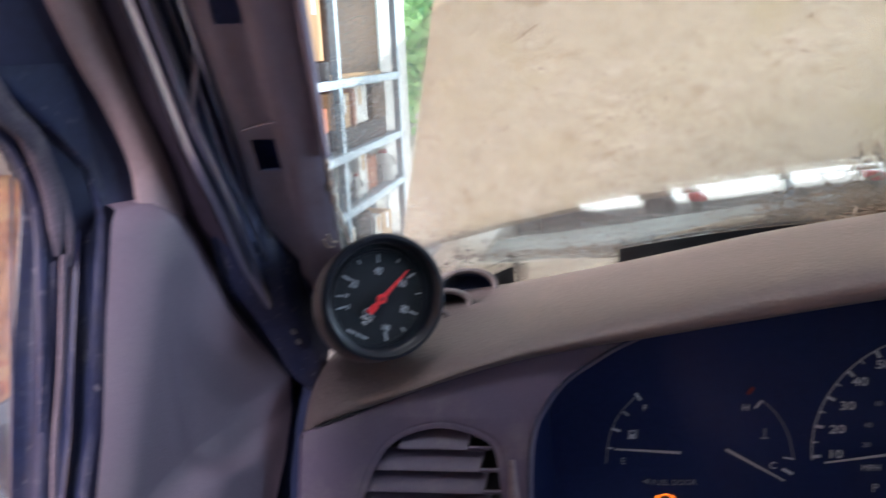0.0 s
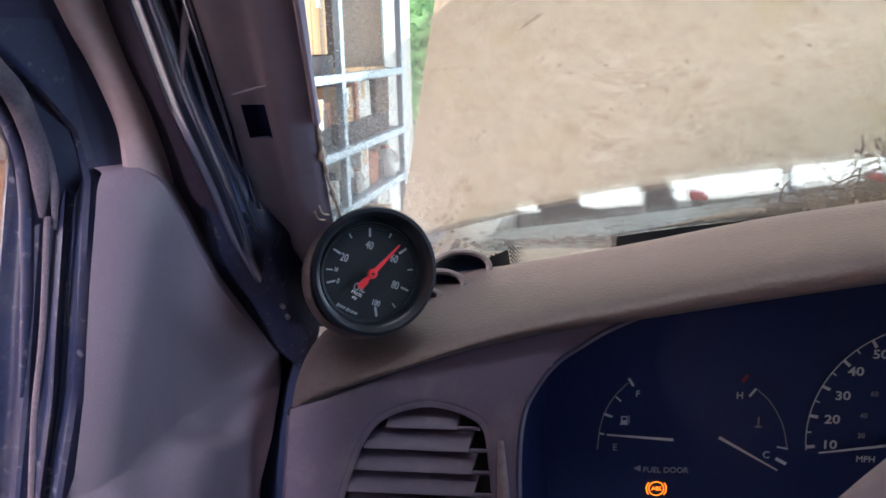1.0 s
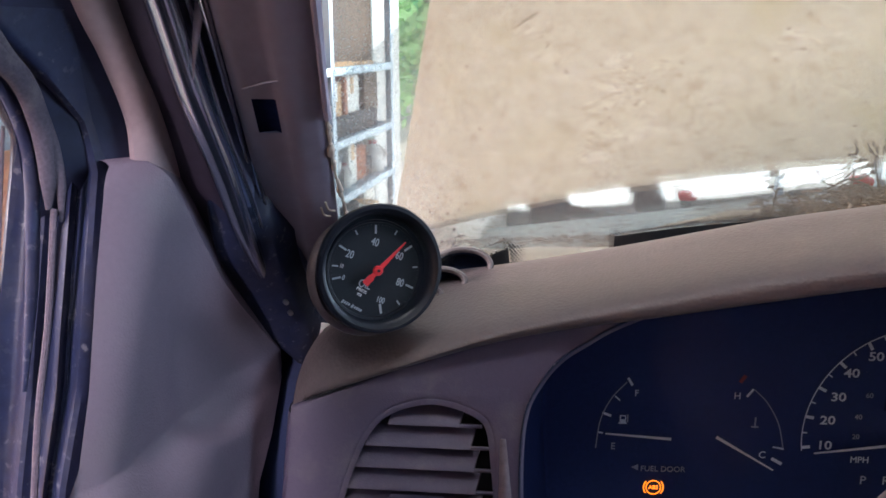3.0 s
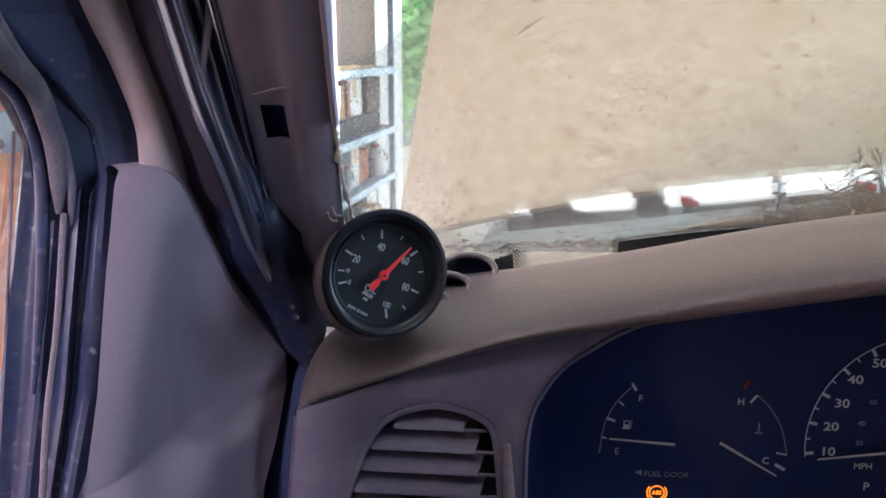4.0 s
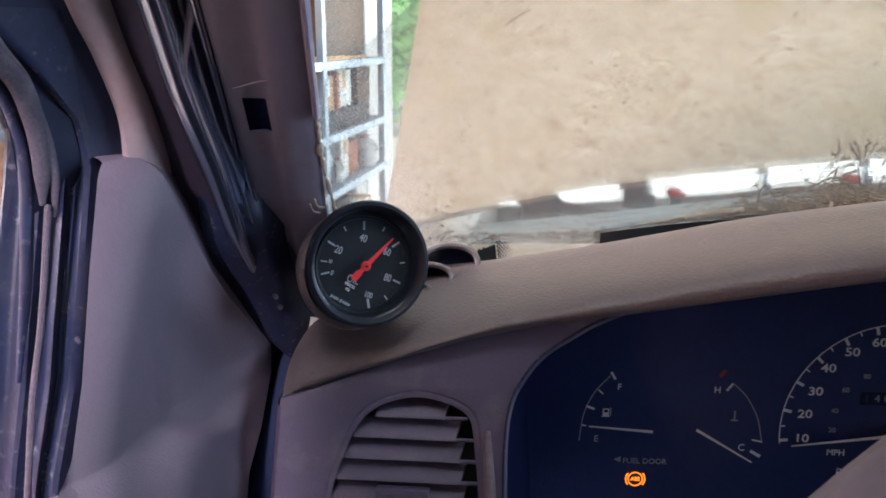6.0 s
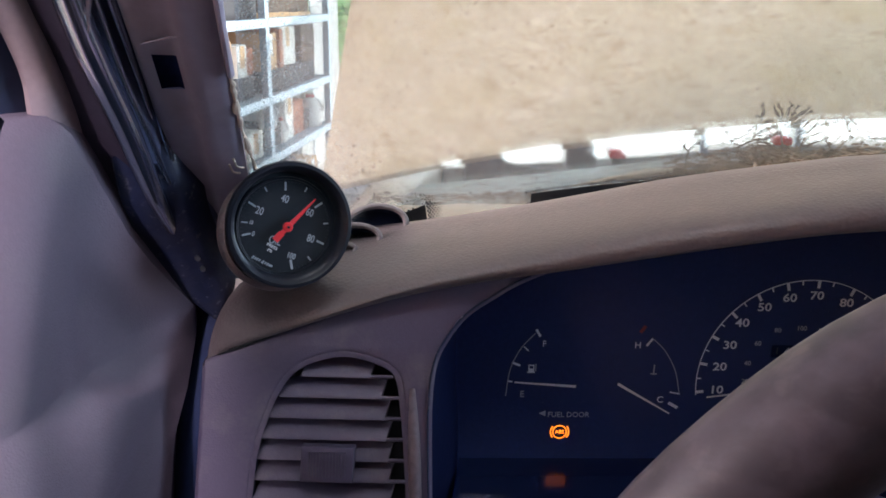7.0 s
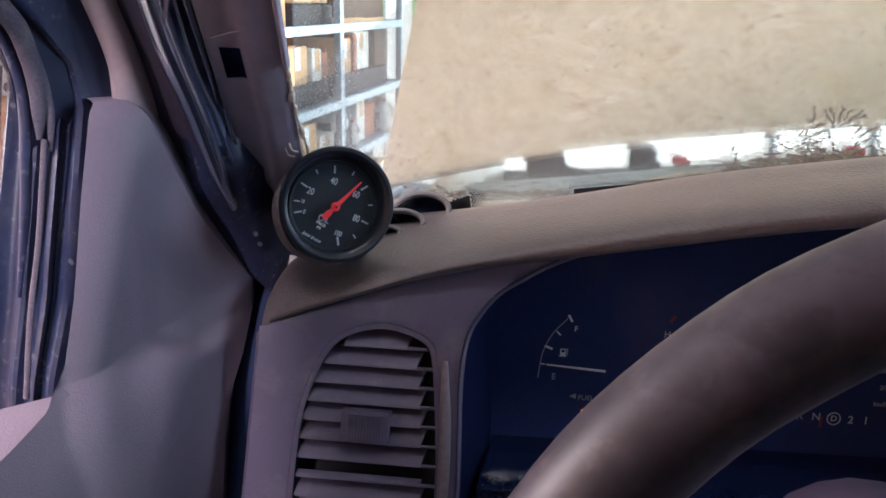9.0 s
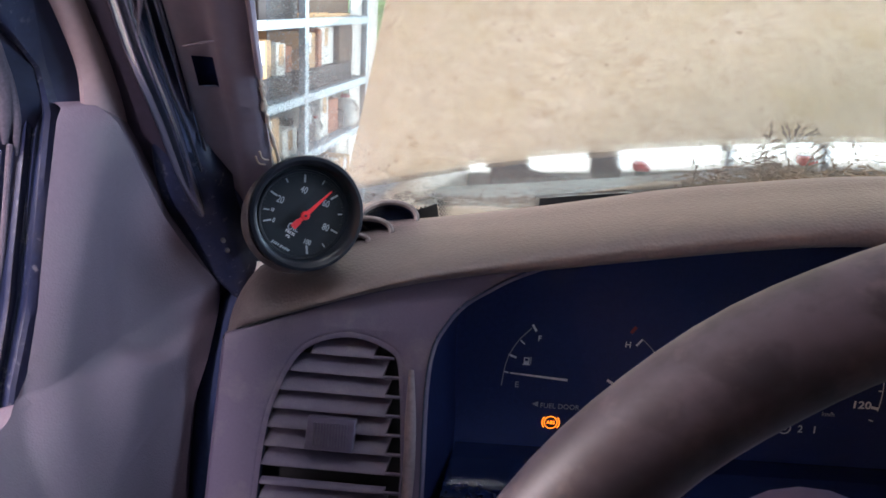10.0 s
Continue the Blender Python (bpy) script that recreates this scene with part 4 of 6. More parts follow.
def lip_y(x):
    return lerp_table(x, [-0.17, -0.14, -0.05, 0.0, 0.1, 0.3, 1.3], [0.334, 0.333, 0.343, 0.352, 0.357, 0.36, 0.36])


def crest_z(x):
    return lerp_table(x, [-0.17, -0.1, -0.056, -0.02, 0.02, 0.05, 0.09, 0.123, 0.168, 0.19, 0.246, 0.35, 0.6, 1.3],
                      [1.143, 1.153, 1.161, 1.1685, 1.1775, 1.185, 1.195, 1.2035, 1.2105, 1.216, 1.224, 1.228, 1.22, 1.18])


def smooth_of(f, x, w=0.02):
    return sum(f(x + d * w) for d in (-1.5, -1, -0.5, 0, 0.5, 1, 1.5)) / 7


def pad_row(x):
    yl, zl, zc = smooth_of(lip_y, x), smooth_of(lip_z, x), smooth_of(crest_z, x)
    h = zc - zl
    back = glass_y(max(x, -0.135), 1.10) + 0.01
    r = lerp_table(x, [-0.15, -0.09, -0.05, 0.02, 0.10], [0.005, 0.006, 0.008, 0.010, 0.011])
    k = h - r
    # a tight roll at the door end, a full round roll over the instruments
    f = ease(x, -0.06, 0.05)
    tight = [(0.03, 0.001), (0.016, -0.0005), (0.009, 0.002), (0.0035, 0.50 * r), (-0.0005, r), (0.0035, r + 0.30 * k), (0.014, r + 0.62 * k), (0.034, r + 0.84 * k), (0.064, r + 0.95 * k)]
    full = [(0.03, 0.001), (0.018, -0.0008), (0.009, 0.0004), (0.0022, 0.09 * h), (0.0, 0.32 * h), (0.0012, 0.55 * h), (0.008, 0.78 * h), (0.025, 0.915 * h), (0.055, 0.975 * h)]
    pts = [(yl + a[0] + (b[0] - a[0]) * f, zl + a[1] + (b[1] - a[1]) * f) for a, b in zip(tight, full)]
    pts[-1] = (max(pts[-1][0], 0.415), pts[-1][1])
    pts.append((max(0.45, yl + 0.09), zc))
    y9 = pts[-1][0]
    run = max(0.045, back - y9)
    pts += [(y9 + run * 0.3, zc - 0.05 * run - 0.012), (y9 + run * 0.65, zc - 0.16 * run - 0.030), (y9 + run, zc - 0.20 * run - 0.055)]
    return [Vector((x, y, z)) for y, z in pts]


xs = [-0.154, -0.1525, -0.1495, -0.145] + [-0.139 + 1.41 * k / 110 for k in range(111)]
rows = []
for x in xs:
    r = [Vector((q.x, q.y, q.z)) for q in spline(pad_row(x), 40)]
    end = max(0.0, (-0.139 - x) / 0.015)
    for q in r:
        q.z -= 0.012 * end * end
        q.y += 0.006 * end
    rows.append(r)
dash = thing("dashboard", (0.4, 0.4, 0.8), "mauve tan truck dashboard with padded vinyl top", "dashboard")
part("top_pad", loft(rows), M_PAD, dash, "grained vinyl pad with a rolled front edge")


def fascia_y(x, z):
    return 0.342 + 0.36 * (z - 1.109) + 0.12 * (x + 0.045)


FN = Vector((0.12, -1.0, 0.36)).normalized()


def on_fascia(x, z, h):
    return Vector((x, fascia_y(x, z), z)) + FN * h


def loop(pts, n):
    """A closed smooth outline through pts."""
    p = [Vector((a, b)) for a, b in pts]
    k = len(p)
    out = []
    for i in range(n):
        s = i / n * k
        j = int(s)
        u = s - j
        a, b, c, d = p[(j - 1) % k], p[j % k], p[(j + 1) % k], p[(j + 2) % k]
        q = 0.5 * (2 * b + (c - a) * u + (2 * a - 5 * b + 4 * c - d) * u * u + (3 * b - a - 3 * c + d) * u ** 3)
        out.append((q.x, q.y))
    return out


CLUSTER_HOLE = loop([(-0.0245, 1.085), (-0.0232, 1.111), (-0.0165, 1.126), (-0.0072, 1.1378), (0.006, 1.147), (0.028, 1.159), (0.08, 1.178), (0.145, 1.192), (0.22, 1.202), (0.32, 1.206), (0.40, 1.19), (0.44, 1.15), (0.44, 1.06), (0.42, 1.0), (0.33, 0.992), (0.21, 0.985), (0.10, 0.975), (0.0, 0.968), (-0.018, 0.985), (-0.0205, 1.03)], 160)
VENT_HOLE = loop([(-0.1225, 1.0560), (-0.1165, 1.0840), (-0.1080, 1.1023), (-0.0965, 1.1123), (-0.0780, 1.1178), (-0.0620, 1.1168), (-0.0465, 1.1113), (-0.0393, 1.1033), (-0.0355, 1.0860), (-0.0320, 1.0625), (-0.0290, 1.0350), (-0.0280, 0.9980), (-0.0325, 0.9850), (-0.0750, 0.9800), (-0.1150, 0.9850), (-0.1225, 1.0000)], 120)
outline = [(-0.1455, 0.86)] + [(-0.1455 - 0.0004 * k, 0.86 + 0.03 * k) for k in range(1, 9)] + [(x, smooth_of(lip_z, x) + 0.0005) for x in [-0.1485 + 0.03 * k for k in range(24)]] + [(0.62, 1.15), (0.62, 0.86)]
part("fascia", plate(outline, [CLUSTER_HOLE, VENT_HOLE], 0.004, lambda a, b, h: on_fascia(a, b, h - 0.004), 0.0022), M_FASCIA, dash)
# rounded return of the fascia towards the door
rows = []
for i in range(24):
    z = 0.86 + 0.245 * i / 23
    x = -0.1455 - 0.003 * i / 23
    c = on_fascia(x, z, -0.003)
    rows.append([c + Vector((0.002, -0.0005, 0)), c + Vector((-0.003, 0.001, 0)), c + Vector((-0.006, 0.005, 0)), c + Vector((-0.0075, 0.012, 0)), c + Vector((-0.008, 0.10, 0))])
part("end_panel", loft(rows), M_FASCIA, dash)
part("pad_seam", tube([on_fascia(x, smooth_of(lip_z, x) + 0.0030, 0.0008) for x in (-0.143, -0.13, -0.11, -0.09, -0.078)], [0.0003, 0.0008, 0.0010, 0.0007, 0.0002], 8, 30), M_BLACK, dash, "dark gap under the pad")
# plastic rib between the vent and the instruments, its highlight put into the colour
part("rib", tube([on_fascia(-0.0342, 1.098, -0.0006), on_fascia(-0.0312, 1.07, -0.0004), on_fascia(-0.0286, 1.04, -0.0004), on_fascia(-0.0272, 1.0, -0.0008)], [0.0018, 0.0036, 0.0038, 0.003], 10, 30), M_RIB, dash, "plastic rib with its highlight put into a pale colour")

part("nick", plate([(-0.059, 1.1545), (-0.053, 1.1572), (-0.045, 1.1592), (-0.052, 1.1560)], [], 0.004, lambda a, b, h: Vector((a, 0.452 - h, b))), M_BLACK, dash, "small torn slit", False)

# ---- side demister outlets on the pad ----
for k, (x, y, z, a, b) in enumerate(((-0.0757, 0.437, 1.1622, 0.020, 0.0120), (-0.0877, 0.415, 1.1573, 0.019, 0.0096), (-0.098, 0.400, 1.1540, 0.017, 0.005))):
    m = frame_of((x, y, z), (1, 0.25, 0.10), (0, 0.50, 0.87))
    ring = []
    for i in range(40):
        t = 2 * math.pi * i / 40
        c = Vector((a * math.cos(t), b * math.sin(t), 0))
        d = Vector((math.cos(t), math.sin(t), 0))
        ring.append([m @ (c + 0.0020 * (math.cos(w) * d + math.sin(w) * Vector((0, 0, 1.3)))) for w in (2 * math.pi * q / 10 for q in range(10))])
    ring.append(ring[0])
    o = thing("demister_outlet", (x, y, z), "oval tan demister outlet with a black opening", "air vent", "demister outlets")
    part("ring", loft(ring, close=True), M_PAD, o)
    part("opening", turned([(1.0, 0.001), (0.97, -0.006), (0.9, -0.012), (0.0, -0.013)], m @ Matrix.Diagonal((a, b, 1, 1)), 36), M_CLUSTER, o, "black opening")

# ---- air vent ----
vent = thing("air_vent", (-0.08, 0.33, 1.0), "tan louvred air vent with a ribbed thumb tab", "air vent")
VX0, VX1 = lambda z: lerp_table(z, [0.985, 1.056, 1.084, 1.099, 1.109, 1.1145], [-0.121, -0.1225, -0.1165, -0.108, -0.0965, -0.082]), lambda z: lerp_table(z, [0.985, 1.035, 1.0625, 1.086, 1.1, 1.108, 1.1145], [-0.028, -0.029, -0.032, -0.0355, -0.0393, -0.0465, -0.0575])
ring = []
vl = VENT_HOLE + VENT_HOLE[:1]
for i, (a, b) in enumerate(vl):
    p0, p1 = vl[i - 1 if i else -2], vl[(i + 1) % len(vl) if i < len(vl) - 1 else 1]
    n = Vector((p1[1] - p0[1], p0[0] - p1[0])).normalized() * -1
    ring.append([on_fascia(a + n.x * o, b + n.y * o, h) for o, h in ((-0.0045, -0.0006), (-0.003, -0.0003), (-0.0012, -0.0005), (0.0005, -0.0018), (0.0015, -0.008), (0.002, -0.024))])
part("frame", loft(ring), M_FASCIA, vent)
part("duct", plate([(a * 1.0, b) for a, b in VENT_HOLE], [], 0.002, lambda a, b, h: on_fascia(a, b, h - 0.026)), M_BLACK, vent, "black duct behind the louvres", False)
for k in range(11):
    z = 1.1019 - 0.01105 * k + 0.0008
    x0, x1 = VX0(z + 0.002) + 0.003, VX1(z + 0.002) - 0.001
    if k == 0:
        x0, x1 = x0 + 0.002, x1 - 0.001
    rows = []
    for x in [x0 + (x1 - 0.0125 - x0) * j / 12 for j in range(13)]:
        c = on_fascia(x, z, -0.004)
        back = Vector((0.012, 0.085, 0.05)).normalized() * (0.004 if k == 7 else 0.013)
        e = Vector((0, 0.0, 0.0011))
        rows.append([c - e * 0.6, c + Vector((0, -0.0012, 0)), c + e * 1.6, c + back * 0.5 + e * 1.4, c + back + e * 0.6, c + back - e * 0.6, c + back * 0.5 - e])
    blade = part("louvre", loft(rows, close=True, caps=True), M_FASCIA, vent)
    part("front_lip", tube([on_fascia(x, z + 0.0003, -0.0042) for x in (x1 - 0.014, x1 - 0.009, x1 - 0.004, x1)], 0.0011, 8, 8), M_FASCIA, blade)
tab = part("thumb_tab", plate([(-0.0917, 1.0495), (-0.0645, 1.0495), (-0.0645, 1.0665), (-0.0917, 1.0665)], [], 0.007, lambda a, b, h: on_fascia(a, b, h + 0.0005), 0.0008), M_FASCIA, vent, "ribbed thumb tab")
TM = frame_of(on_fascia(-0.0781, 1.058, 0.0048), (1, 0.12, 0), (0, 0.36, 1))
for k in range(12):
    x = -0.0098 + 0.0018 * k
    part("tab_rib", bar(TM, (x, -0.0070), (x, 0.0070), 0.0009, 0.0009, 0.0014), M_FASCIA, tab, "", False)

# ---- instrument cluster ----
def clus_y(x, z):
    return 0.4225 + 0.16 * (x - 0.035) + 0.10 * (z - 1.10)


CX, CZ = 0.035, 1.10
CM = frame_of((CX, 0.4225, CZ), (1, 0.16, 0), (0, 0.10, 1))
KX = math.sqrt(1 + 0.16 ** 2)


def cl(x, z):
    """Plane coordinates on the cluster's face of the place above (x, z)."""
    q = CM.inverted() @ Vector((x, clus_y(x, z), z))
    return (q.x, q.y)


clu = thing("instrument_cluster", (0.2, 0.44, 0.97), "black instrument cluster with fuel, temperature and speed dials", "instrument panel")
rows = []
face_hole = CLUSTER_HOLE + CLUSTER_HOLE[:1]
for a, b in face_hole:
    n = (Vector((a, b)) - Vector((0.20, 1.08)))
    a2, b2 = 0.20 + n.x * 0.97, 1.08 + n.y * 0.97
    p = on_fascia(a, b, -0.002)
    q = Vector((a2, clus_y(a2, b2) - 0.012, b2))
    rows.append([p + FN * 0.001 + Vector((0, 0, 0)), p.lerp(q, 0.04), p.lerp(q, 0.3), p.lerp(q, 0.6), q, q + Vector((0, 0.012, 0))])
part("hood_shroud", loft(rows), M_SHROUD, clu, "black shroud round the dials")
part("bezel_edge", tube([on_fascia(a, b, 0.0005) for a, b in CLUSTER_HOLE[150:] + CLUSTER_HOLE[:84]], 0.0007, 8, 160), M_RUBBER, clu)
part("face", plate([cl(0.20 + (a - 0.20) * 0.985, 1.08 + (b - 1.08) * 0.985) for a, b in CLUSTER_HOLE], [], 0.001, lambda a, b, h: CM @ Vector((a, b, h - 0.0008))), M_DIAL, clu, "", False)
part("lens", plate([cl(0.20 + (a - 0.20) * 0.968, 1.08 + (b - 1.08) * 0.955) for a, b in CLUSTER_HOLE], [], 0.001, lambda a, b, h: CM @ Vector((a, b, h + 0.02))), M_CLENS, clu, "clear plastic lens", False).visible_shadow = False


# unseen ledge added to mirror the amber warning light downwards
M_LEDGE = mat("glossy_black_ledge", (0.006, 0.012, 0.045), 0.18, spec=0.65, grain=300, spread=0.3, bump=0.03, rough_spread=0.05)
rows = [[(x, clus_y(x, 1.0095) - d, 1.0095 - e) for d, e in ((0.0, 0.0), (0.03, 0.0), (0.058, 0.0), (0.062, 0.002), (0.063, 0.03))] for x in (-0.012 + 0.40 * k / 20 for k in range(21))]
part("ledge", loft(rows), M_LEDGE, clu, "glossy black ledge added below the dials to mirror the amber light")


def seg(name, a, b, w, material, w2=None, lift=0.0, label=""):
    return part(name, bar(CM, cl(*a), cl(*b), w, w2 or w, 0.0004, lift), material, clu, label, False)


def words(text, x, z, size, material, rot=0.0, name="lettering"):
    a, b = cl(x, z)
    return part(name, writing(text, size, CM @ Matrix.Translation((a, b, 0.0002)) @ Matrix.Rotation(radians(rot), 4, "Z")), material, clu, "", False)


# fuel
def arc_pts(name, pts, w, material):
    line = spline([Vector((*cl(*p), 0.0003)) for p in pts], 24)
    rows = []
    for i, c in enumerate(line):
        d = (line[min(i + 1, 23)] - line[max(i - 1, 0)]).normalized()
        s = Vector((-d.y, d.x, 0)) * w / 2
        rows.append([CM @ (c - s), CM @ (c + s)])
    bm = loft(rows)
    bmesh.ops.solidify(bm, geom=bm.faces[:], thickness=0.0002)
    return part(name, bm, material, clu, "", False)


arc_pts("fuel_arc", [(0.0335, 1.099), (0.0245, 1.088), (0.0185, 1.0735), (0.0165, 1.055)], 0.0006, M_DIM)
seg("tick", (0.0340, 1.1015), (0.0369, 1.0968), 0.0016, M_GREY)
seg("tick", (0.0268, 1.0895), (0.0298, 1.0868), 0.0009, M_GREY)
seg("tick", (0.0195, 1.0785), (0.0250, 1.0765), 0.0015, M_GREY)
seg("tick", (0.0172, 1.0655), (0.0205, 1.065), 0.0009, M_GREY)
words("F", 0.0398, 1.0916, 0.0058, M_GREY)
words("E", 0.0273, 1.0562, 0.0062, M_DIM)
seg("pump_icon", (0.0304, 1.0745), (0.0342, 1.0745), 0.0050, M_GREY)
seg("pump_window", (0.0311, 1.0755), (0.0335, 1.0755), 0.0018, M_DIAL, lift=0.0003)
seg("pump_icon", (0.0298, 1.0718), (0.0348, 1.0718), 0.0007, M_GREY)
seg("pump_icon", (0.0352, 1.0725), (0.0352, 1.0775), 0.0008, M_DIM)
seg("fuel_needle", (0.0210, 1.0672), (0.0612, 1.0645), 0.0009, M_NEEDLE, 0.0017, 0.006)
# temperature
arc_pts("heat_arc", [(0.1111, 1.0955), (0.1195, 1.0872), (0.1275, 1.0735), (0.1318, 1.0575)], 0.0006, M_DIM)
seg("tick", (0.1105, 1.0958), (0.1068, 1.0908), 0.0013, M_GREY)
seg("tick", (0.1256, 1.0582), (0.1322, 1.0570), 0.0010, M_GREY)
seg("tick", (0.1255, 1.0505), (0.1318, 1.0470), 0.0020, M_GREY)
seg("hot_mark", (0.1020, 1.1000), (0.1050, 1.1045), 0.0022, M_DIMRED)
words("H", 0.1011, 1.0911, 0.0062, M_GREY)
words("C", 0.1195, 1.0526, 0.0064, M_GREY)
seg("heat_icon", (0.1134, 1.0705), (0.1134, 1.0775), 0.0009, M_DIM)
seg("heat_icon", (0.1112, 1.0712), (0.1156, 1.0712), 0.0008, M_DIM)
seg("heat_needle", (0.0885, 1.0665), (0.1245, 1.0456), 0.0019, M_NEEDLE, 0.0009, 0.006)
# speed
SC = cl(0.2125, 1.0660)
SR = 0.0710


def sp(deg, r):
    return (SC[0] + r * math.cos(radians(deg)), SC[1] + r * math.sin(radians(deg)))


part("speed_arc", arc_line(CM, SC, SR, -10, 188, 0.0006, 70), M_GREY, clu, "", False)
SPEEDS = [(10, 186.2), (20, 169.5), (30, 153.2), (40, 137), (50, 120.5), (60, 104), (70, 87), (80, 67), (90, 48), (100, 29.5), (110, 10.5), (120, -8.5)]
for v, d in SPEEDS:
    part("tick", bar(CM, sp(d, SR), sp(d, SR - 0.0052), 0.0019, 0.0019), M_WHITE, clu, "", False)
    part("tick", bar(CM, sp(d - 8, SR), sp(d - 8, SR - 0.003), 0.0008, 0.0008), M_GREY, clu, "", False)
    q = sp(d, (0.0570 if v < 40 else 0.0605) - (0.002 if v >= 100 else 0))
    part("numeral", writing(str(v), 0.0078, CM @ Matrix.Translation((*q, 0.0002)) @ Matrix.Diagonal((1.22, 1, 1, 1)), bold=0.0001), M_WHITE, clu, "", False)
for v, x, z in ((20, 0.1750, 1.0661), (40, 0.1752, 1.0790), (60, 0.1803, 1.0930), (80, 0.1923, 1.1022), (100, 0.2080, 1.1037), (120, 0.2222, 1.1022), (140, 0.2345, 1.0960), (160, 0.2425, 1.0850), (180, 0.2470, 1.0730), (200, 0.2490, 1.0610)):
    words(str(v), x, z, 0.0046, M_DIM, name="numeral")
part("odometer_window", plate([cl(a, b) for a, b in ((0.190, 1.0835), (0.233, 1.0835), (0.233, 1.0920), (0.190, 1.0920))], [], 0.0004, lambda a, b, h: CM @ Vector((a, b, h + 0.0001))), M_SHROUD, clu, "black mileage window", False)
words("1", 0.1937, 1.0878, 0.0064, M_FADE, name="numeral")
for ch, x in zip("400", (0.2003, 0.2060, 0.2117)):
    words(ch, x, 1.0878, 0.0068, M_DIM, name="numeral")
part("speed_needle", bar(CM, sp(187.5, SR - 0.005), sp(187.5, 0.008), 0.0008, 0.0018, 0.0006, 0.006), M_NEEDLE, clu, "", False)
part("hub", turned([(0.0, 0.009), (0.006, 0.009), (0.007, 0.0075), (0.007, 0.0)], CM @ Matrix.Translation((*SC, 0)), 28), M_BLACK, clu)
words("MPH", 0.1790, 1.0508, 0.0058, M_GREY)
words("km/h", 0.2480, 1.0490, 0.0046, M_DIM)
for ch, x in zip("PRN", (0.1825, 0.1965, 0.2075)):
    words(ch, x, 1.0372, 0.0078, M_GREY)
words("D", 0.2193, 1.0366, 0.0060, M_WHITE)
part("gear_ring", arc_line(CM, cl(0.2193, 1.0366), 0.0044, 0, 360, 0.0007, 26), M_GREY, clu, "", False)
for ch, x in zip("21", (0.2306, 0.2407)):
    words(ch, x, 1.0362, 0.0078, M_GREY)
seg("gear_pointer", (0.2100, 1.0310), (0.2100, 1.0385), 0.0018, M_DIMRED, lift=0.002)
words("FUEL DOOR", 0.0592, 1.0415, 0.0052, M_DIM)
part("door_arrow", bar(CM, cl(0.0395, 1.0425), cl(0.0438, 1.0425), 0.0001, 0.004), M_DIM, clu, "", False)
A0 = cl(0.0542, 1.0290)
part("warning_ring", arc_line(CM, A0, 0.0046, 0, 360, 0.0005, 36), M_ABS, clu, "lit amber warning light", False)
part("warning_bracket", arc_line(CM, A0, 0.0062, 140, 220, 0.0006, 14), M_ABS, clu, "lit amber warning light", False)
part("warning_bracket", arc_line(CM, A0, 0.0062, -40, 40, 0.0006, 14), M_ABS, clu, "lit amber warning light", False)
part("warning_letters", writing("ABS", 0.0036, CM @ Matrix.Translation((*A0, 0.0002))), M_ABS, clu, "lit amber letters", False)

# ---- oil pressure gauge ----
GM = frame_of((-0.1025, 0.3375, 1.1892), (0.8244, 0.5623, -0.0664), (-0.0, 0.20, 0.98)) @ Matrix.Rotation(radians(-3.2), 4, "Z")
g = thing("oil_pressure_gauge", (-0.10, 0.36, 1.155), "round black oil pressure gauge with red needle on the dashboard", "gauge")
part("cup", turned([(0.0, -0.048), (0.018, -0.048), (0.023, -0.042), (0.0262, -0.026), (0.0285, -0.006), (0.0310, 0.003), (0.0330, 0.0065), (0.0333, 0.0092), (0.0325, 0.0110), (0.0308, 0.0112), (0.0293, 0.0100), (0.0283, 0.0075), (0.0276, 0.0035), (0.0272, -0.0006)], GM @ Matrix.Translation((0.0, 0.0014, 0)), 80), M_BEZEL, g)
part("dial", turned([(0.0, 0.0), (0.0279, 0.0), (0.0279, -0.002), (0.0, -0.002)], GM @ Matrix.Translation((0.0003, 0.0008, 0)), 64), M_GDIAL, g)
part("inner_ring", turned([(0.0246, 0.0), (0.0249, 0.0009), (0.0260, 0.0012), (0.0263, 0.0)], GM, 64), M_BEZEL, g, "thin black ring")
part("lens", turned([(0.0, 0.0078), (0.012, 0.0076), (0.0278, 0.0066)], GM @ Matrix.Translation((0.0, 0.0014, 0)), 48), M_LENS, g, "clear glass").visible_shadow = False


def on_dial(r, d):
    return (r * math.cos(radians(d)), r * math.sin(radians(d)))


for d, r0, w in ((192, 0.0188, 0.0009), (175, 0.0200, 0.0007), (148, 0.0188, 0.0010), (120, 0.0208, 0.0007), (92, 0.0188, 0.0010), (62, 0.0208, 0.0007), (33, 0.0185, 0.0011), (4, 0.0206, 0.0008), (-24.6, 0.0188, 0.0011), (-52.5, 0.0206, 0.0008), (-80, 0.0182, 0.0012)):
    part("tick", bar(GM, on_dial(0.0233, d), on_dial(r0, d), w, w), M_GAUGE, g, "", False)
for i in range(56):
    d = 192 - 272 * i / 55
    part("fine_tick", bar(GM, on_dial(0.0238, d), on_dial(0.0231, d), 0.0002, 0.0002), M_FADE, g, "", False)
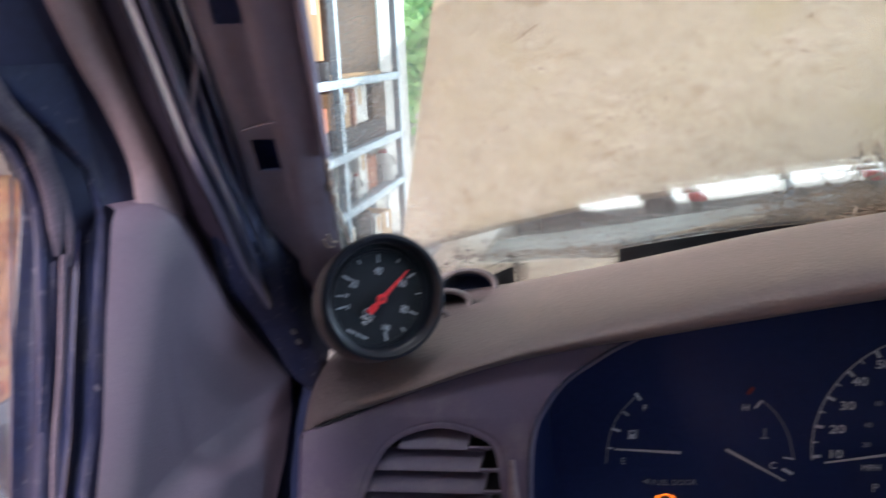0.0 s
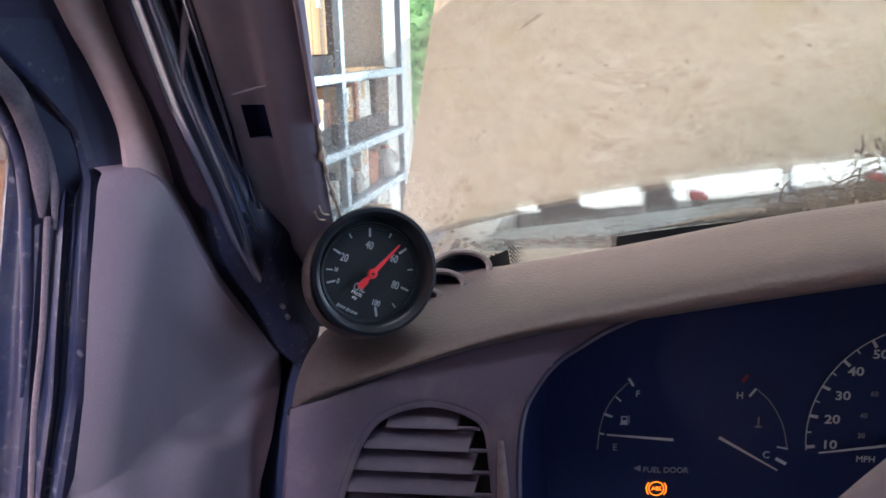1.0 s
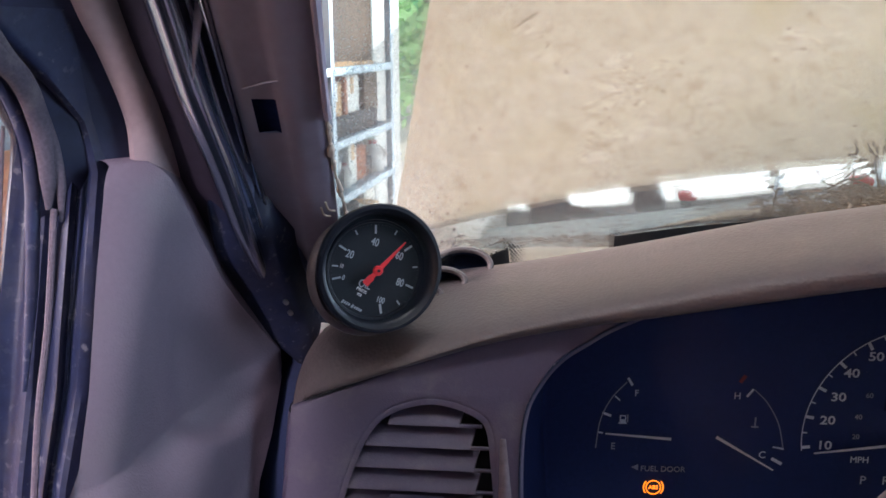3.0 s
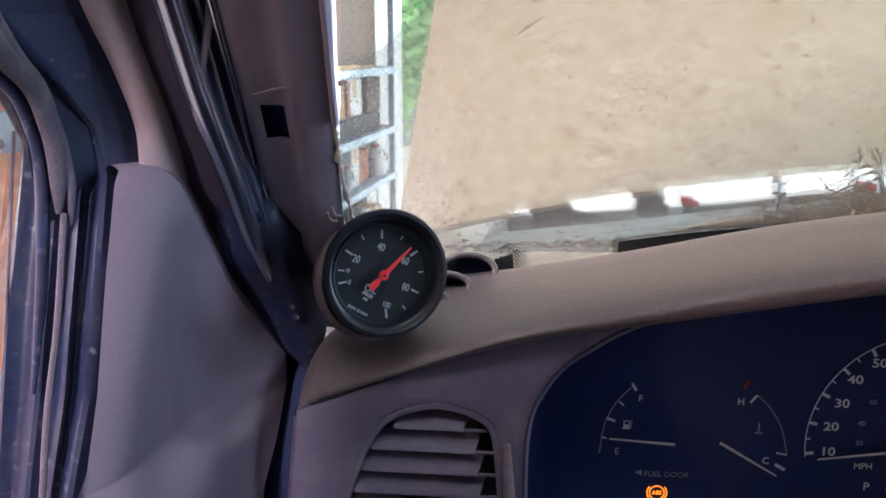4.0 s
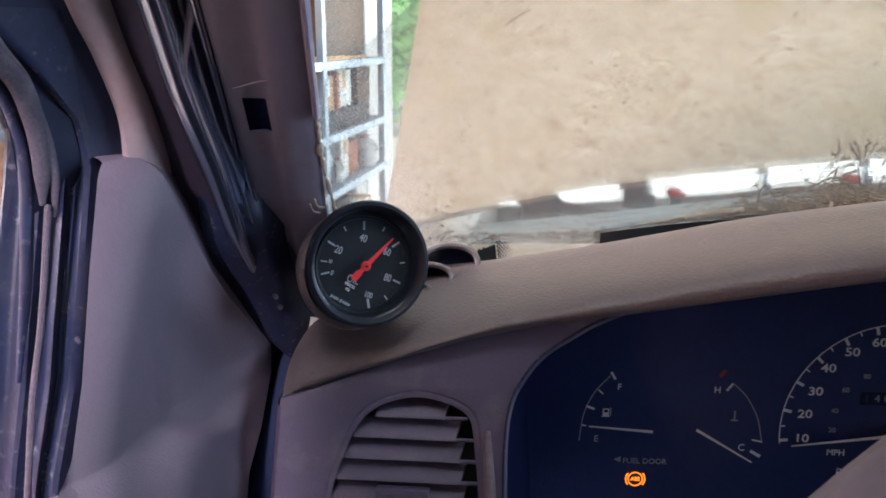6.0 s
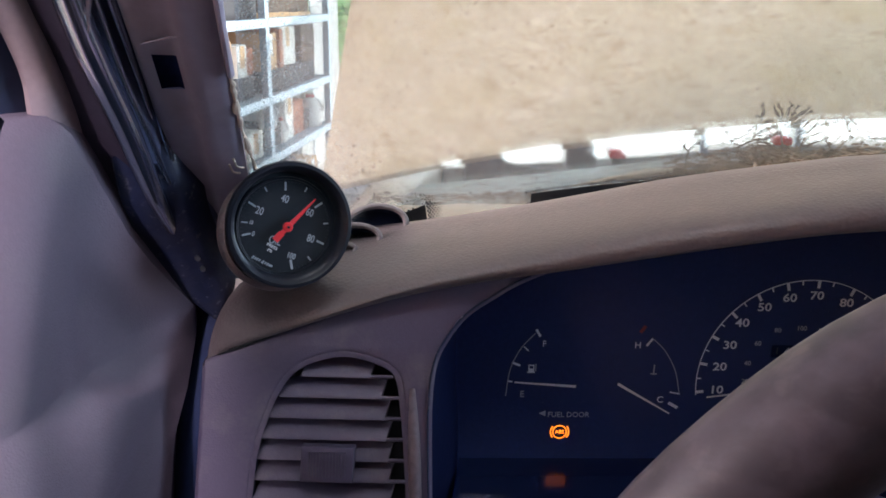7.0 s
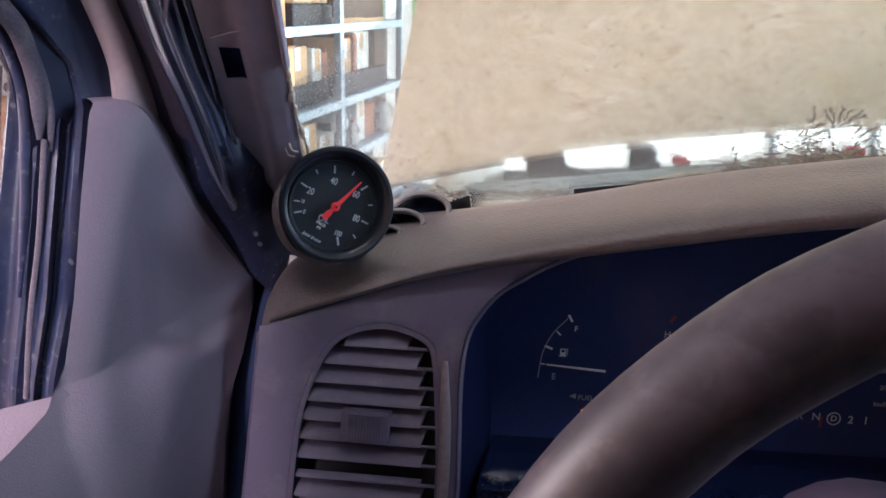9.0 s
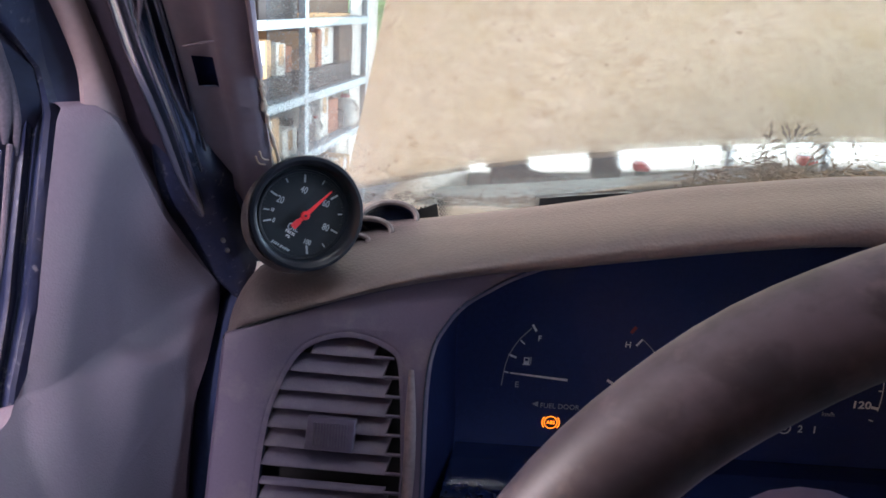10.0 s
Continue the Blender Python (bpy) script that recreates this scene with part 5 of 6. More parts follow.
for text, x, y, size in (("20", -0.0140, 0.0078, 0.0052), ("40", -0.0008, 0.0142, 0.0052), ("60", 0.0128, 0.0072, 0.0052), ("80", 0.0138, -0.0068, 0.0052), ("100", 0.0034, -0.0160, 0.0040), ("0", -0.0170, -0.0042, 0.0034), ("10", -0.0182, 0.0018, 0.0026), ("OIL", -0.0055, -0.0078, 0.0054)):
    part("numeral" if text != "OIL" else "lettering", writing(text, size, GM @ Matrix.Translation((x, y, 0.0002)) @ Matrix.Rotation(radians(-17), 4, "Z") @ Matrix.Diagonal((0.80, 1.12, 1, 1)), bold=0.00004), M_GAUGE if size > 0.003 else M_DIM, g, "", False)
part("lettering", writing("PRESS", 0.0024, GM @ Matrix.Translation((-0.0070, -0.0108, 0.0002)) @ Matrix.Rotation(radians(-27), 4, "Z")), M_GREY, g, "", False)
part("lettering", writing("PSI", 0.0021, GM @ Matrix.Translation((-0.0082, -0.0130, 0.0002)) @ Matrix.Rotation(radians(-27), 4, "Z")), M_GREY, g, "", False)
# maker's mark as plain slanted strokes
lm = GM @ Matrix.Translation((-0.0118, -0.0188, 0.0)) @ Matrix.Rotation(radians(-27), 4, "Z")
for i, (a, w, hgt) in enumerate(((-0.0056, 0.0008, 0.0018), (-0.0043, 0.0007, 0.0013), (-0.0031, 0.0007, 0.0016), (-0.0018, 0.0008, 0.0012), (0.0002, 0.0010, 0.0018), (0.0017, 0.0007, 0.0012), (0.0030, 0.0007, 0.0016), (0.0042, 0.0007, 0.0012), (0.0053, 0.0007, 0.0012))):
    part("mark_stroke", bar(lm, (a - 0.0003, -hgt / 2), (a + 0.0003, hgt / 2), w, w), M_GAUGE, g, "", False)
NM = GM @ Matrix.Translation((0, 0, 0.0042)) @ Matrix.Rotation(radians(46), 4, "Z")
part("needle", joined([bar(NM, (0.0, 0), (0.0207, 0), 0.0026, 0.0006, 0.0006), bar(NM, (0.0, 0), (-0.0055, 0), 0.0026, 0.0022, 0.0006), bar(NM, (-0.0045, 0), (-0.0098, 0), 0.0034, 0.0036, 0.0006), turned([(0.0, 0.0012), (0.0022, 0.0012), (0.0026, 0.0006), (0.0026, -0.0004)], NM, 24)]), M_RED, g, "bright red pointer")
part("pivot", turned([(0.0, 0.0022), (0.0007, 0.0021), (0.0008, 0.001)], NM, 16), M_BLACK, g)
part("pod", turned([(0.0300, -0.0020), (0.0325, -0.0040), (0.0332, -0.0070), (0.0320, -0.0130), (0.0290, -0.0200), (0.0230, -0.0260), (0.0, -0.0280)], GM @ Matrix.Translation((-0.0008, -0.0032, -0.0010)), 64), M_PAD, g, "tan moulded cup round the gauge")
part("foot", tube([(-0.104, 0.362, 1.162), (-0.103, 0.368, 1.152), (-0.102, 0.372, 1.144)], [0.008, 0.009, 0.010], 16, 10), M_BEZEL, g)

# ---- steering wheel ----
sw = thing("steering_wheel", (0.2127, 0.08, 1.084), "worn dark tan steering wheel with a glossy thumbed rim", "steering wheel")
WM = frame_of((0.2097, 0.0695, 1.0877), (1, 0, 0), (0, math.sin(0.352), math.cos(0.352)))
ring = []
rr = random.Random(2)
for i in range(121):
    t = 2 * math.pi * (i % 120) / 120
    d = Vector((math.cos(t), math.sin(t), 0))
    w = 0.0157 * (1 + 0.012 * math.sin(9 * t) + 0.010 * math.sin(23 * t + 1))
    ring.append([WM @ (0.19 * d + w * (math.cos(a) * d + 0.96 * math.sin(a) * Vector((0, 0, 1)))) for a in (2 * math.pi * q / 22 for q in range(22))])
part("rim", loft(ring, close=True), M_WHEEL, sw)
part("hub", turned([(0.0, 0.0), (0.055, -0.002), (0.078, -0.012), (0.085, -0.035), (0.07, -0.06), (0.0, -0.065)], WM, 48), M_WHEEL, sw)
for a in (205, 335, 250, 290):
    d0, d1 = on_dial(0.07, a), on_dial(0.188, a)
    part("spoke", tube([WM @ Vector((*d0, -0.025)), WM @ Vector((*on_dial(0.13, a), -0.018)), WM @ Vector((*d1, -0.004))], [0.024, 0.018, 0.014], 12, 16, 0.5), M_WHEEL, sw)
part("column", tube([WM @ Vector((0, 0, -0.06)), WM @ Vector((0, 0, -0.16)), WM @ Vector((0, 0, -0.27))], [0.05, 0.06, 0.065], 24, 12), M_FASCIA, sw, "tan plastic column shroud")


# ---- driver's door ----
door = thing("door_1", (-0.23, 0.0, 0.5), "closed tan truck door with a dark window frame", "door", kind="structure")
# panel with a rounded sill under the glass
rows = []
for i in range(50):
    y = -0.55 + 0.93 * i / 49
    lift = 0.004 * math.sin(3 * y)
    x = lerp_table(y, [-0.6, -0.1, 0.1, 0.26, 0.38], [-0.187, -0.192, -0.225, -0.23, -0.232])
    z = lerp_table(y, [-0.6, -0.1, 0.1, 0.26, 0.38], [1.090, 1.085, 1.08, 1.075, 1.07]) + lift
    rows.append([Vector(q) for q in ((-0.236, y, z - 0.03), (-0.236, y, z - 0.008), (-0.230, y, z - 0.001), (-0.212, y, z), (x - 0.010, y, z - 0.002), (x - 0.002, y, z - 0.006), (x + 0.008, y, z - 0.018), (x + 0.030, y, z - 0.055), (x + 0.052, y, z - 0.14), (x + 0.050, y, 0.52))])
part("door_panel", loft([spline(r, 30) for r in rows]), M_DOOR, door)
# sail panel in the front corner
rows = []
for z in [0.90 + 0.15 * i / 8 for i in range(8)] + [1.05 + 0.085 * i / 60 for i in range(60)] + [1.135 + 0.1165 * i / 30 for i in range(31)]:
    yl = lerp_table(z, [0.90, 1.06, 1.088, 1.104, 1.112, 1.117, 1.124, 1.132, 1.161, 1.207, 1.254], [-0.09, -0.06, 0.05, 0.135, 0.179, 0.204, 0.2145, 0.2215, 0.2325, 0.247, 0.263])
    y0 = lerp_table(z, [0.9, 1.10, 1.13, 1.254], [0.195, 0.205, 0.221, 0.263])
    xr = lerp_table(z, [0.9, 0.997, 1.084, 1.13, 1.146, 1.170, 1.189, 1.206, 1.226, 1.246, 1.2515], [-0.172, -0.170, -0.169, -0.167, -0.169, -0.172, -0.175, -0.177, -0.180, -0.187, -0.1895])
    yr = lerp_table(z, [0.9, 0.997, 1.028, 1.063, 1.084, 1.112, 1.13, 1.146, 1.170, 1.189, 1.206, 1.226, 1.246, 1.2515], [0.300, 0.307, 0.312, 0.323, 0.343, 0.358, 0.357, 0.343, 0.3225, 0.310, 0.302, 0.292, 0.284, 0.279])
    tip = max(0.0, (z - 1.243) / 0.0085)
    yl += 0.003 * tip * tip
    row = []
    for k in range(70):
        y = max(yl, -0.10 + 0.29 * k / 20 if k < 20 else 0.19 + (yr - 0.19) * (k - 20) / 49)
        v = (y - y0) / (yr - y0)
        x = -0.2005 + (xr + 0.2005) * max(0.0, v)
        w = y - y0
        bulge = 0.0075 * (math.exp(-((w - 0.016) / 0.020) ** 2) if w > 0.016 else 1 - 0.45 * min(1.0, (0.016 - w) / 0.016) ** 2) * (1 - 0.3 * tip) * (0.25 + 0.75 * ease(z, 1.06, 1.135))
        low = max(0.0, 1.122 - z)
        dip = 0.0055 * ease(y, 0.270 + 9.0 * low ** 1.5, 0.286 + 9.0 * low ** 1.5) * ease(z, 1.092, 1.110) * (1 - ease(z, 1.165, 1.20)) * (1 - ease(y, yr - 0.05, yr - 0.008))
        crest = lerp_table(z, [0.90, 0.95, 1.03, 1.08, 1.117], [0.06, 0.10, 0.165, 0.205, 0.232])
        side = ease(y, crest - 0.11, crest) if y < crest else 1 - 0.9 * ease(y, crest, crest + 0.13)
        shoulder = ((0.011 + 0.018 * side) * (1 - math.exp(-low / 0.05)) + 0.05 * low) * (1 - ease(y, yr - 0.085, yr - 0.012))
        row.append(Vector((x, y, z)) + Vector((0.95, -0.30, 0)).normalized() * (bulge - dip - 0.003 * tip * tip) + Vector((shoulder, 0, 0)))
    row = [row[0] + Vector((-0.03, 0.002, -0.004)) if z < 1.117 else row[0] + Vector((0.004, 0.02, -0.003 * tip)), row[0] + (Vector((-0.004, 0.0, 0.0)) if z < 1.117 else Vector((0.0, 0.004, -0.001 * tip)))] + row + [row[-1] + Vector((-0.003, 0.006, 0)), row[-1] + Vector((-0.012, 0.03, 0))]
    rows.append(row)
for f, g in ((0.0012, 0.0008), (0.0028, 0.0014), (0.0055, 0.0018), (0.012, 0.0018)):
    rows.append([q + Vector((-f, 0.5 * f, g)) for q in rows[98]])
skin = loft(rows)
bmesh.ops.remove_doubles(skin, verts=skin.verts[:], dist=0.000002)
part("sail_panel", skin, M_DOOR, door, "tan triangular corner trim")
# inner window frame: a tan rolled edge and a dark recess
A = [(-0.184, 0.165, 1.46), (-0.188, 0.206, 1.39), (-0.192, 0.245, 1.320), (-0.192, 0.259, 1.297), (-0.192, 0.271, 1.271), (-0.194, 0.275, 1.250), (-0.200, 0.286, 1.225)]
B = [(-0.172, 0.182, 1.46), (-0.178, 0.223, 1.39), (-0.184, 0.261, 1.321), (-0.184, 0.272, 1.297), (-0.184, 0.284, 1.275), (-0.186, 0.298, 1.245), (-0.193, 0.312, 1.215)]
la, lb = spline(A, 40), spline(B, 40)
rows = []
for p, q in zip(la, lb):
    m = p.lerp(q, 0.5) + Vector((0.004, -0.002, 0))
    rows.append([p + Vector((-0.004, 0.012, 0)), p + Vector((-0.001, 0.001, 0)), p.lerp(m, 0.5) + Vector((0.001, -0.0005, 0)), m, q.lerp(m, 0.5) + Vector((0.001, 0.0, 0)), q, q + Vector((-0.004, 0.012, 0))])
part("frame_trim", loft([spline(r, 14) for r in rows]), M_DOORLIT, door, "tan rolled edge of the window frame")
rows = []
for i, p in enumerate(la):
    rows.append([p + Vector((-0.003 - 0.027 * k / 6, 0.008 - 0.038 * k / 6, 0)) for k in range(7)])
part("frame_recess", loft(rows), M_FRAME, door, "dark painted window frame")
# glass run channel with a worn felt lip
FELT = [(-0.196, 0.130, 1.42), (-0.201, 0.178, 1.36), (-0.2055, 0.214, 1.306), (-0.209, 0.234, 1.289), (-0.212, 0.2435, 1.274), (-0.213, 0.2465, 1.262), (-0.2135, 0.2465, 1.248), (-0.214, 0.245, 1.236)]
NAP = [(-0.1945, 0.137, 1.42), (-0.1995, 0.185, 1.36), (-0.2040, 0.2195, 1.306), (-0.2085, 0.2380, 1.289), (-0.2110, 0.2460, 1.274), (-0.2120, 0.2505, 1.261), (-0.2115, 0.2510, 1.246), (-0.2120, 0.249, 1.230)]
part("felt_lip", tube(FELT, [0.0042, 0.0042, 0.0042, 0.0042, 0.0042, 0.0040, 0.0034, 0.0012], 12, 60, 0.55), M_FELT, door, "grey worn felt lip")
part("felt_lip", tube(NAP, [0.0022, 0.0022, 0.0022, 0.0022, 0.0024, 0.0026, 0.0024, 0.0008], 12, 60, 0.55), M_FELT, door, "grey worn felt lip")
part("rear_lip", tube([Vector(q) + Vector((-0.008, 0.0, -0.003)) for q in FELT] + [(-0.224, 0.240, 1.20), (-0.226, 0.230, 1.16)], [0.003] * 8 + [0.0026, 0.001], 10, 60), M_RUBBER, door)
rows = []
for i in range(30):
    z = 1.10 + 0.215 * i / 29
    yr = lerp_table(z, [1.10, 1.121, 1.158, 1.217, 1.249, 1.27, 1.29, 1.315], [0.213, 0.220, 0.238, 0.256, 0.266, 0.262, 0.244, 0.215])
    yl = lerp_table(z, [1.10, 1.115, 1.181, 1.2510, 1.2630, 1.2840, 1.315], [0.216, 0.219, 0.237, 0.2600, 0.2630, 0.2530, 0.18])
    p, q = Vector((-0.206, yr, z)), Vector((-0.242, yl, z))
    rows.append([p + Vector((0.010, 0.05, 0)), p + Vector((0.003, 0.012, 0)), p, p.lerp(q, 0.18) + Vector((-0.002, 0.004, 0)), p.lerp(q, 0.30) + Vector((0.002, -0.001, 0)), p.lerp(q, 0.42) + Vector((-0.003, 0.005, 0)), p.lerp(q, 0.62) + Vector((0.001, 0.0, 0)), p.lerp(q, 0.8) + Vector((-0.002, 0.004, 0)), q, q + Vector((-0.004, 0.004, 0))])
part("run_channel", loft([spline(r, 26) for r in rows]), M_RUBBER, door, "black rubber glass channel")
part("channel_ridge", tube([(-0.213, 0.247, 1.236), (-0.2145, 0.236, 1.19), (-0.215, 0.224, 1.155), (-0.215, 0.213, 1.115)], 0.0014, 8, 40), M_FELT, door)
part("channel_trim", tube([(-0.243, 0.260, 1.268), (-0.243, 0.238, 1.182), (-0.243, 0.219, 1.108)], 0.0008, 8, 30), M_FELT, door, "thin worn channel edge")
part("glass", shell([[(-0.247 + 0.22 * max(0, z - 1.25) , y, z) for y in (-0.55 + 0.815 * k / 8 for k in range(9))] for z in (1.08, 1.2, 1.3, 1.4, 1.5)], 0.004), M_WINDOW, door, "dusty window glass").visible_shadow = False
part("outer_skin", box(-0.30, -0.25, -0.58, 0.42, 0.5, 1.07, 0.02), M_BODY, door)

# ---- door seal ----
seal = thing("door_seal", (-0.16, 0.37, 1.12), "shiny black rubber door seal along the pillar", "weatherstrip")
S1 = [(-0.148, 0.165, 1.47), (-0.156, 0.214, 1.39), (-0.162, 0.257, 1.321), (-0.162, 0.276, 1.280), (-0.1625, 0.297, 1.246), (-0.163, 0.320, 1.204), (-0.165, 0.352, 1.163), (-0.161, 0.372, 1.128), (-0.158, 0.378, 1.112)]
part("bead", tube(S1, [0.0064, 0.0064, 0.0064, 0.0062, 0.0058, 0.0050, 0.0036, 0.0030, 0.0030], 16, 90), M_SEAL, seal, "shiny rubber bead")
S2 = [(-0.142, 0.174, 1.47), (-0.151, 0.224, 1.39), (-0.157, 0.268, 1.321), (-0.158, 0.291, 1.271), (-0.158, 0.310, 1.238), (-0.159, 0.331, 1.202), (-0.162, 0.357, 1.160), (-0.158, 0.374, 1.125)]
part("second_bead", tube(S2, [0.0014, 0.0014, 0.0014, 0.0014, 0.0014, 0.0016, 0.0025, 0.0030], 12, 80), M_SEAL, seal)
S3 = [(-0.140, 0.195, 1.47), (-0.150, 0.245, 1.39), (-0.157, 0.289, 1.323), (-0.157, 0.299, 1.290), (-0.157, 0.316, 1.251), (-0.157, 0.336, 1.204), (-0.156, 0.360, 1.159), (-0.154, 0.376, 1.126)]
part("pillar_lip", tube(S3, [0.0016, 0.0016, 0.0016, 0.0016, 0.0016, 0.0018, 0.0022, 0.0030], 10, 80), M_SEAL, seal)
rows = []
for p, q, w in zip(spline(S1, 70), spline(S2, 70), spline(S3, 70)):
    rows.append([p + Vector((-0.002, 0.004, 0)), p.lerp(q, 0.5) + Vector((-0.003, 0.006, 0)), q + Vector((-0.002, 0.003, 0)), q.lerp(w, 0.3) + Vector((-0.002, 0.003, 0)), q.lerp(w, 0.7) + Vector((-0.002, 0.003, 0)), w + Vector((-0.001, 0.002, 0)), w + Vector((0.004, 0.012, 0)), w + Vector((0.012, 0.03, 0))])
part("web", loft(rows), M_BASE_LIFTED, seal)
rows = []
for w in spline(S3, 60):
    p = pillar_pt(0.0405, 0.016, (w.z - 1.221) / D.z)
    rows.append([w + Vector((-0.001, 0.001, 0)), w.lerp(p, 0.4) + Vector((-0.001, 0.002, 0)), w.lerp(p, 0.8) + Vector((-0.001, 0.002, 0)), p + Vector((0.002, 0.003, 0))])
part("seal_base", loft(rows), M_BASE_LIFTED, seal, "navy rubber base, coloured paler against the shade")
part("edge_lip", tube([pillar_pt(0.0412 * (1 + 0.5 * max(0.0, s - 0.05)), 0.0125, s) for s in (-0.07, -0.03, 0.02, 0.07, 0.12, 0.18, 0.25)], [0.0006, 0.0012, 0.0014, 0.0015, 0.0016, 0.0016, 0.0016], 10, 60), M_SEAL, seal, "thin shiny rubber lip")
rows = []
for p, q in zip(spline(S1, 70), spline(B + [(-0.186, 0.335, 1.17), (-0.178, 0.365, 1.115)], 70)):
    rows.append([p + Vector((-0.002, 0.001, 0)), p.lerp(q, 0.25) + Vector((0.0, 0.003, 0)), p.lerp(q, 0.6) + Vector((-0.001, 0.004, 0)), q + Vector((-0.001, 0.002, 0)), q + Vector((-0.010, 0.010, 0))])
part("flap", loft(rows), M_FLAP, seal)
part("edge_strip", tube([(-0.1395, 0.262, 1.37), (-0.1465, 0.268, 1.339), (-0.1505, 0.269, 1.322), (-0.1530, 0.267, 1.306), (-0.1545, 0.2660, 1.296), (-0.1555, 0.2660, 1.288)], [0.0032, 0.0030, 0.0026, 0.0018, 0.0010, 0.0003], 12, 40, 0.5), M_DOOR, seal, "tan painted metal edge")
# moulded boot that closes the foot of the seal
rails = ([(-0.1800, 0.3090, 1.235), (-0.1800, 0.3160, 1.200), (-0.1818, 0.3377, 1.1668), (-0.1742, 0.3531, 1.1406), (-0.1610, 0.3664, 1.1190)],
         [(-0.1630, 0.3190, 1.235), (-0.1630, 0.3225, 1.200), (-0.1644, 0.3395, 1.1675), (-0.1592, 0.3534, 1.1419), (-0.1563, 0.3630, 1.1205)],
         [(-0.1540, 0.3330, 1.232), (-0.1520, 0.3330, 1.197), (-0.1520, 0.3529, 1.1639), (-0.1490, 0.3653, 1.1380), (-0.1545, 0.3700, 1.1190)])
rows = []
for p, q, w in zip(*(spline(r, 30) for r in rails)):
    rows.append(spline([p + Vector((-0.006, 0.014, 0)), p + Vector((-0.0008, 0.002, 0)), p.lerp(q, 0.35) + Vector((0.0, -0.0012, 0)), q, q.lerp(w, 0.6) + Vector((0.0015, -0.001, 0)), w, w + Vector((0.003, 0.014, 0))], 24))
rows.append([q + Vector((0.0, 0.012, -0.006)) for q in rows[-1]])
part("boot", loft(rows), M_RUBBER, seal, "smooth black rubber boot at the foot of the seal")
for x, y, z in ((-0.1545, 0.341, 1.166), (-0.1545, 0.346, 1.158)):
    s = thing("screw", (x, y, z), "small bright screw in the door seal", "screw", "screws")
    part("head", turned([(0.0, 0.0009), (0.0009, 0.0008), (0.0014, 0.0002), (0.0014, -0.004)], frame_of((x, y, z), (0.8, 0.5, 0), (0, 0.2, 1)), 16), M_SCREW, s)

part("gap_filler", loft([[(-0.26, y + 0.06, z), (-0.19, y + 0.012, z), (-0.165, y, z), (-0.150, y + 0.004, z), (-0.135, y + 0.05, z)] for z, y in ((0.84, 0.285), (0.92, 0.300), (1.0, 0.322), (1.06, 0.340), (1.10, 0.360), (1.145, 0.385))]), M_CLUSTER, seal, "dark filler closing the gap beside the dashboard")

# ---- outside mirror ----
mir = thing("door_mirror", (-0.33, 0.3, 1.05), "dark grey door mirror outside the window", "mirror")
rows = []
for i in range(24):
    t = i / 23
    z = 1.075 + 0.150 * t
    y = 0.296 - 0.010 * t ** 4
    rows.append([(-0.331 - 0.012 * t ** 6, y, z), (-0.336 - 0.012 * t ** 6, y - 0.014, z), (-0.36, y - 0.024, z), (-0.50, 0.27, z), (-0.53, 0.30, z), (-0.50, 0.40, z), (-0.42, 0.365, z), (-0.35, y + 0.010, z)])
part("housing", loft([spline(r + r[:1], 40) for r in rows], caps=True), M_MIRRORBACK, mir)
part("arm", tube([(-0.27, 0.31, 0.99), (-0.30, 0.32, 1.02), (-0.36, 0.33, 1.09)], [0.018, 0.018, 0.02], 12, 12, 0.6), M_MIRRORBACK, mir)

# ---- broken trim clip ----
clip = thing("trim_clip", (-0.1475, 0.372, 1.134), "broken pale plastic trim clip beside the dashboard", "clip")
CL = frame_of((-0.1475, 0.372, 1.1375), (0.9, 0.42, 0.0), (0.05, 0.25, 1.0))
part("body", plate([(-0.0045, 0.0065), (0.0050, 0.0040), (-0.0015, -0.0060)], [], 0.0016, lambda a, b, h: CL @ Vector((a, b, h)), 0.0003), M_CARTON, clip)

# ---- dry conifer litter on the cowl ----
rl = random.Random(11)
verts, faces = [], []


def sliver(c, d, length, width):
    s = d.orthogonal().normalized() * width
    u = d.cross(s).normalized() * width
    n = len(verts)
    a, b = c - d * length / 2, c + d * length / 2
    for e in (a, b):
        verts.extend([e + s, e - s * 0.5 + u * 0.87, e - s * 0.5 - u * 0.87])
    faces.extend([(n, n + 1, n + 4, n + 3), (n + 1, n + 2, n + 5, n + 4), (n + 2, n, n + 3, n + 5)])


for i in range(7600):
    x = rl.uniform(-0.13, 0.62) if i % 3 else rl.gauss(0.30, 0.12)
    y = rl.gauss(0.70, 0.018)
    if x < 0.12 and rl.random() < 0.85:
        continue
    heap = 0.003 + 0.010 * max(0, noise.noise(Vector((x * 14, 3.1, 0)))) + 0.022 * ease(x, 0.06, 0.22)
    z = cowl_z(x, y) + rl.uniform(0, heap)
    d = Vector((rl.gauss(1, 0.9), rl.gauss(0, 0.7), rl.gauss(0, 0.25))).normalized()
    sliver(Vector((x, y, z)), d, rl.uniform(0.012, 0.026) if i % 9 == 0 else rl.uniform(0.002, 0.009), rl.uniform(0.0003, 0.0008) if i % 3 else rl.uniform(0.0007, 0.0016))
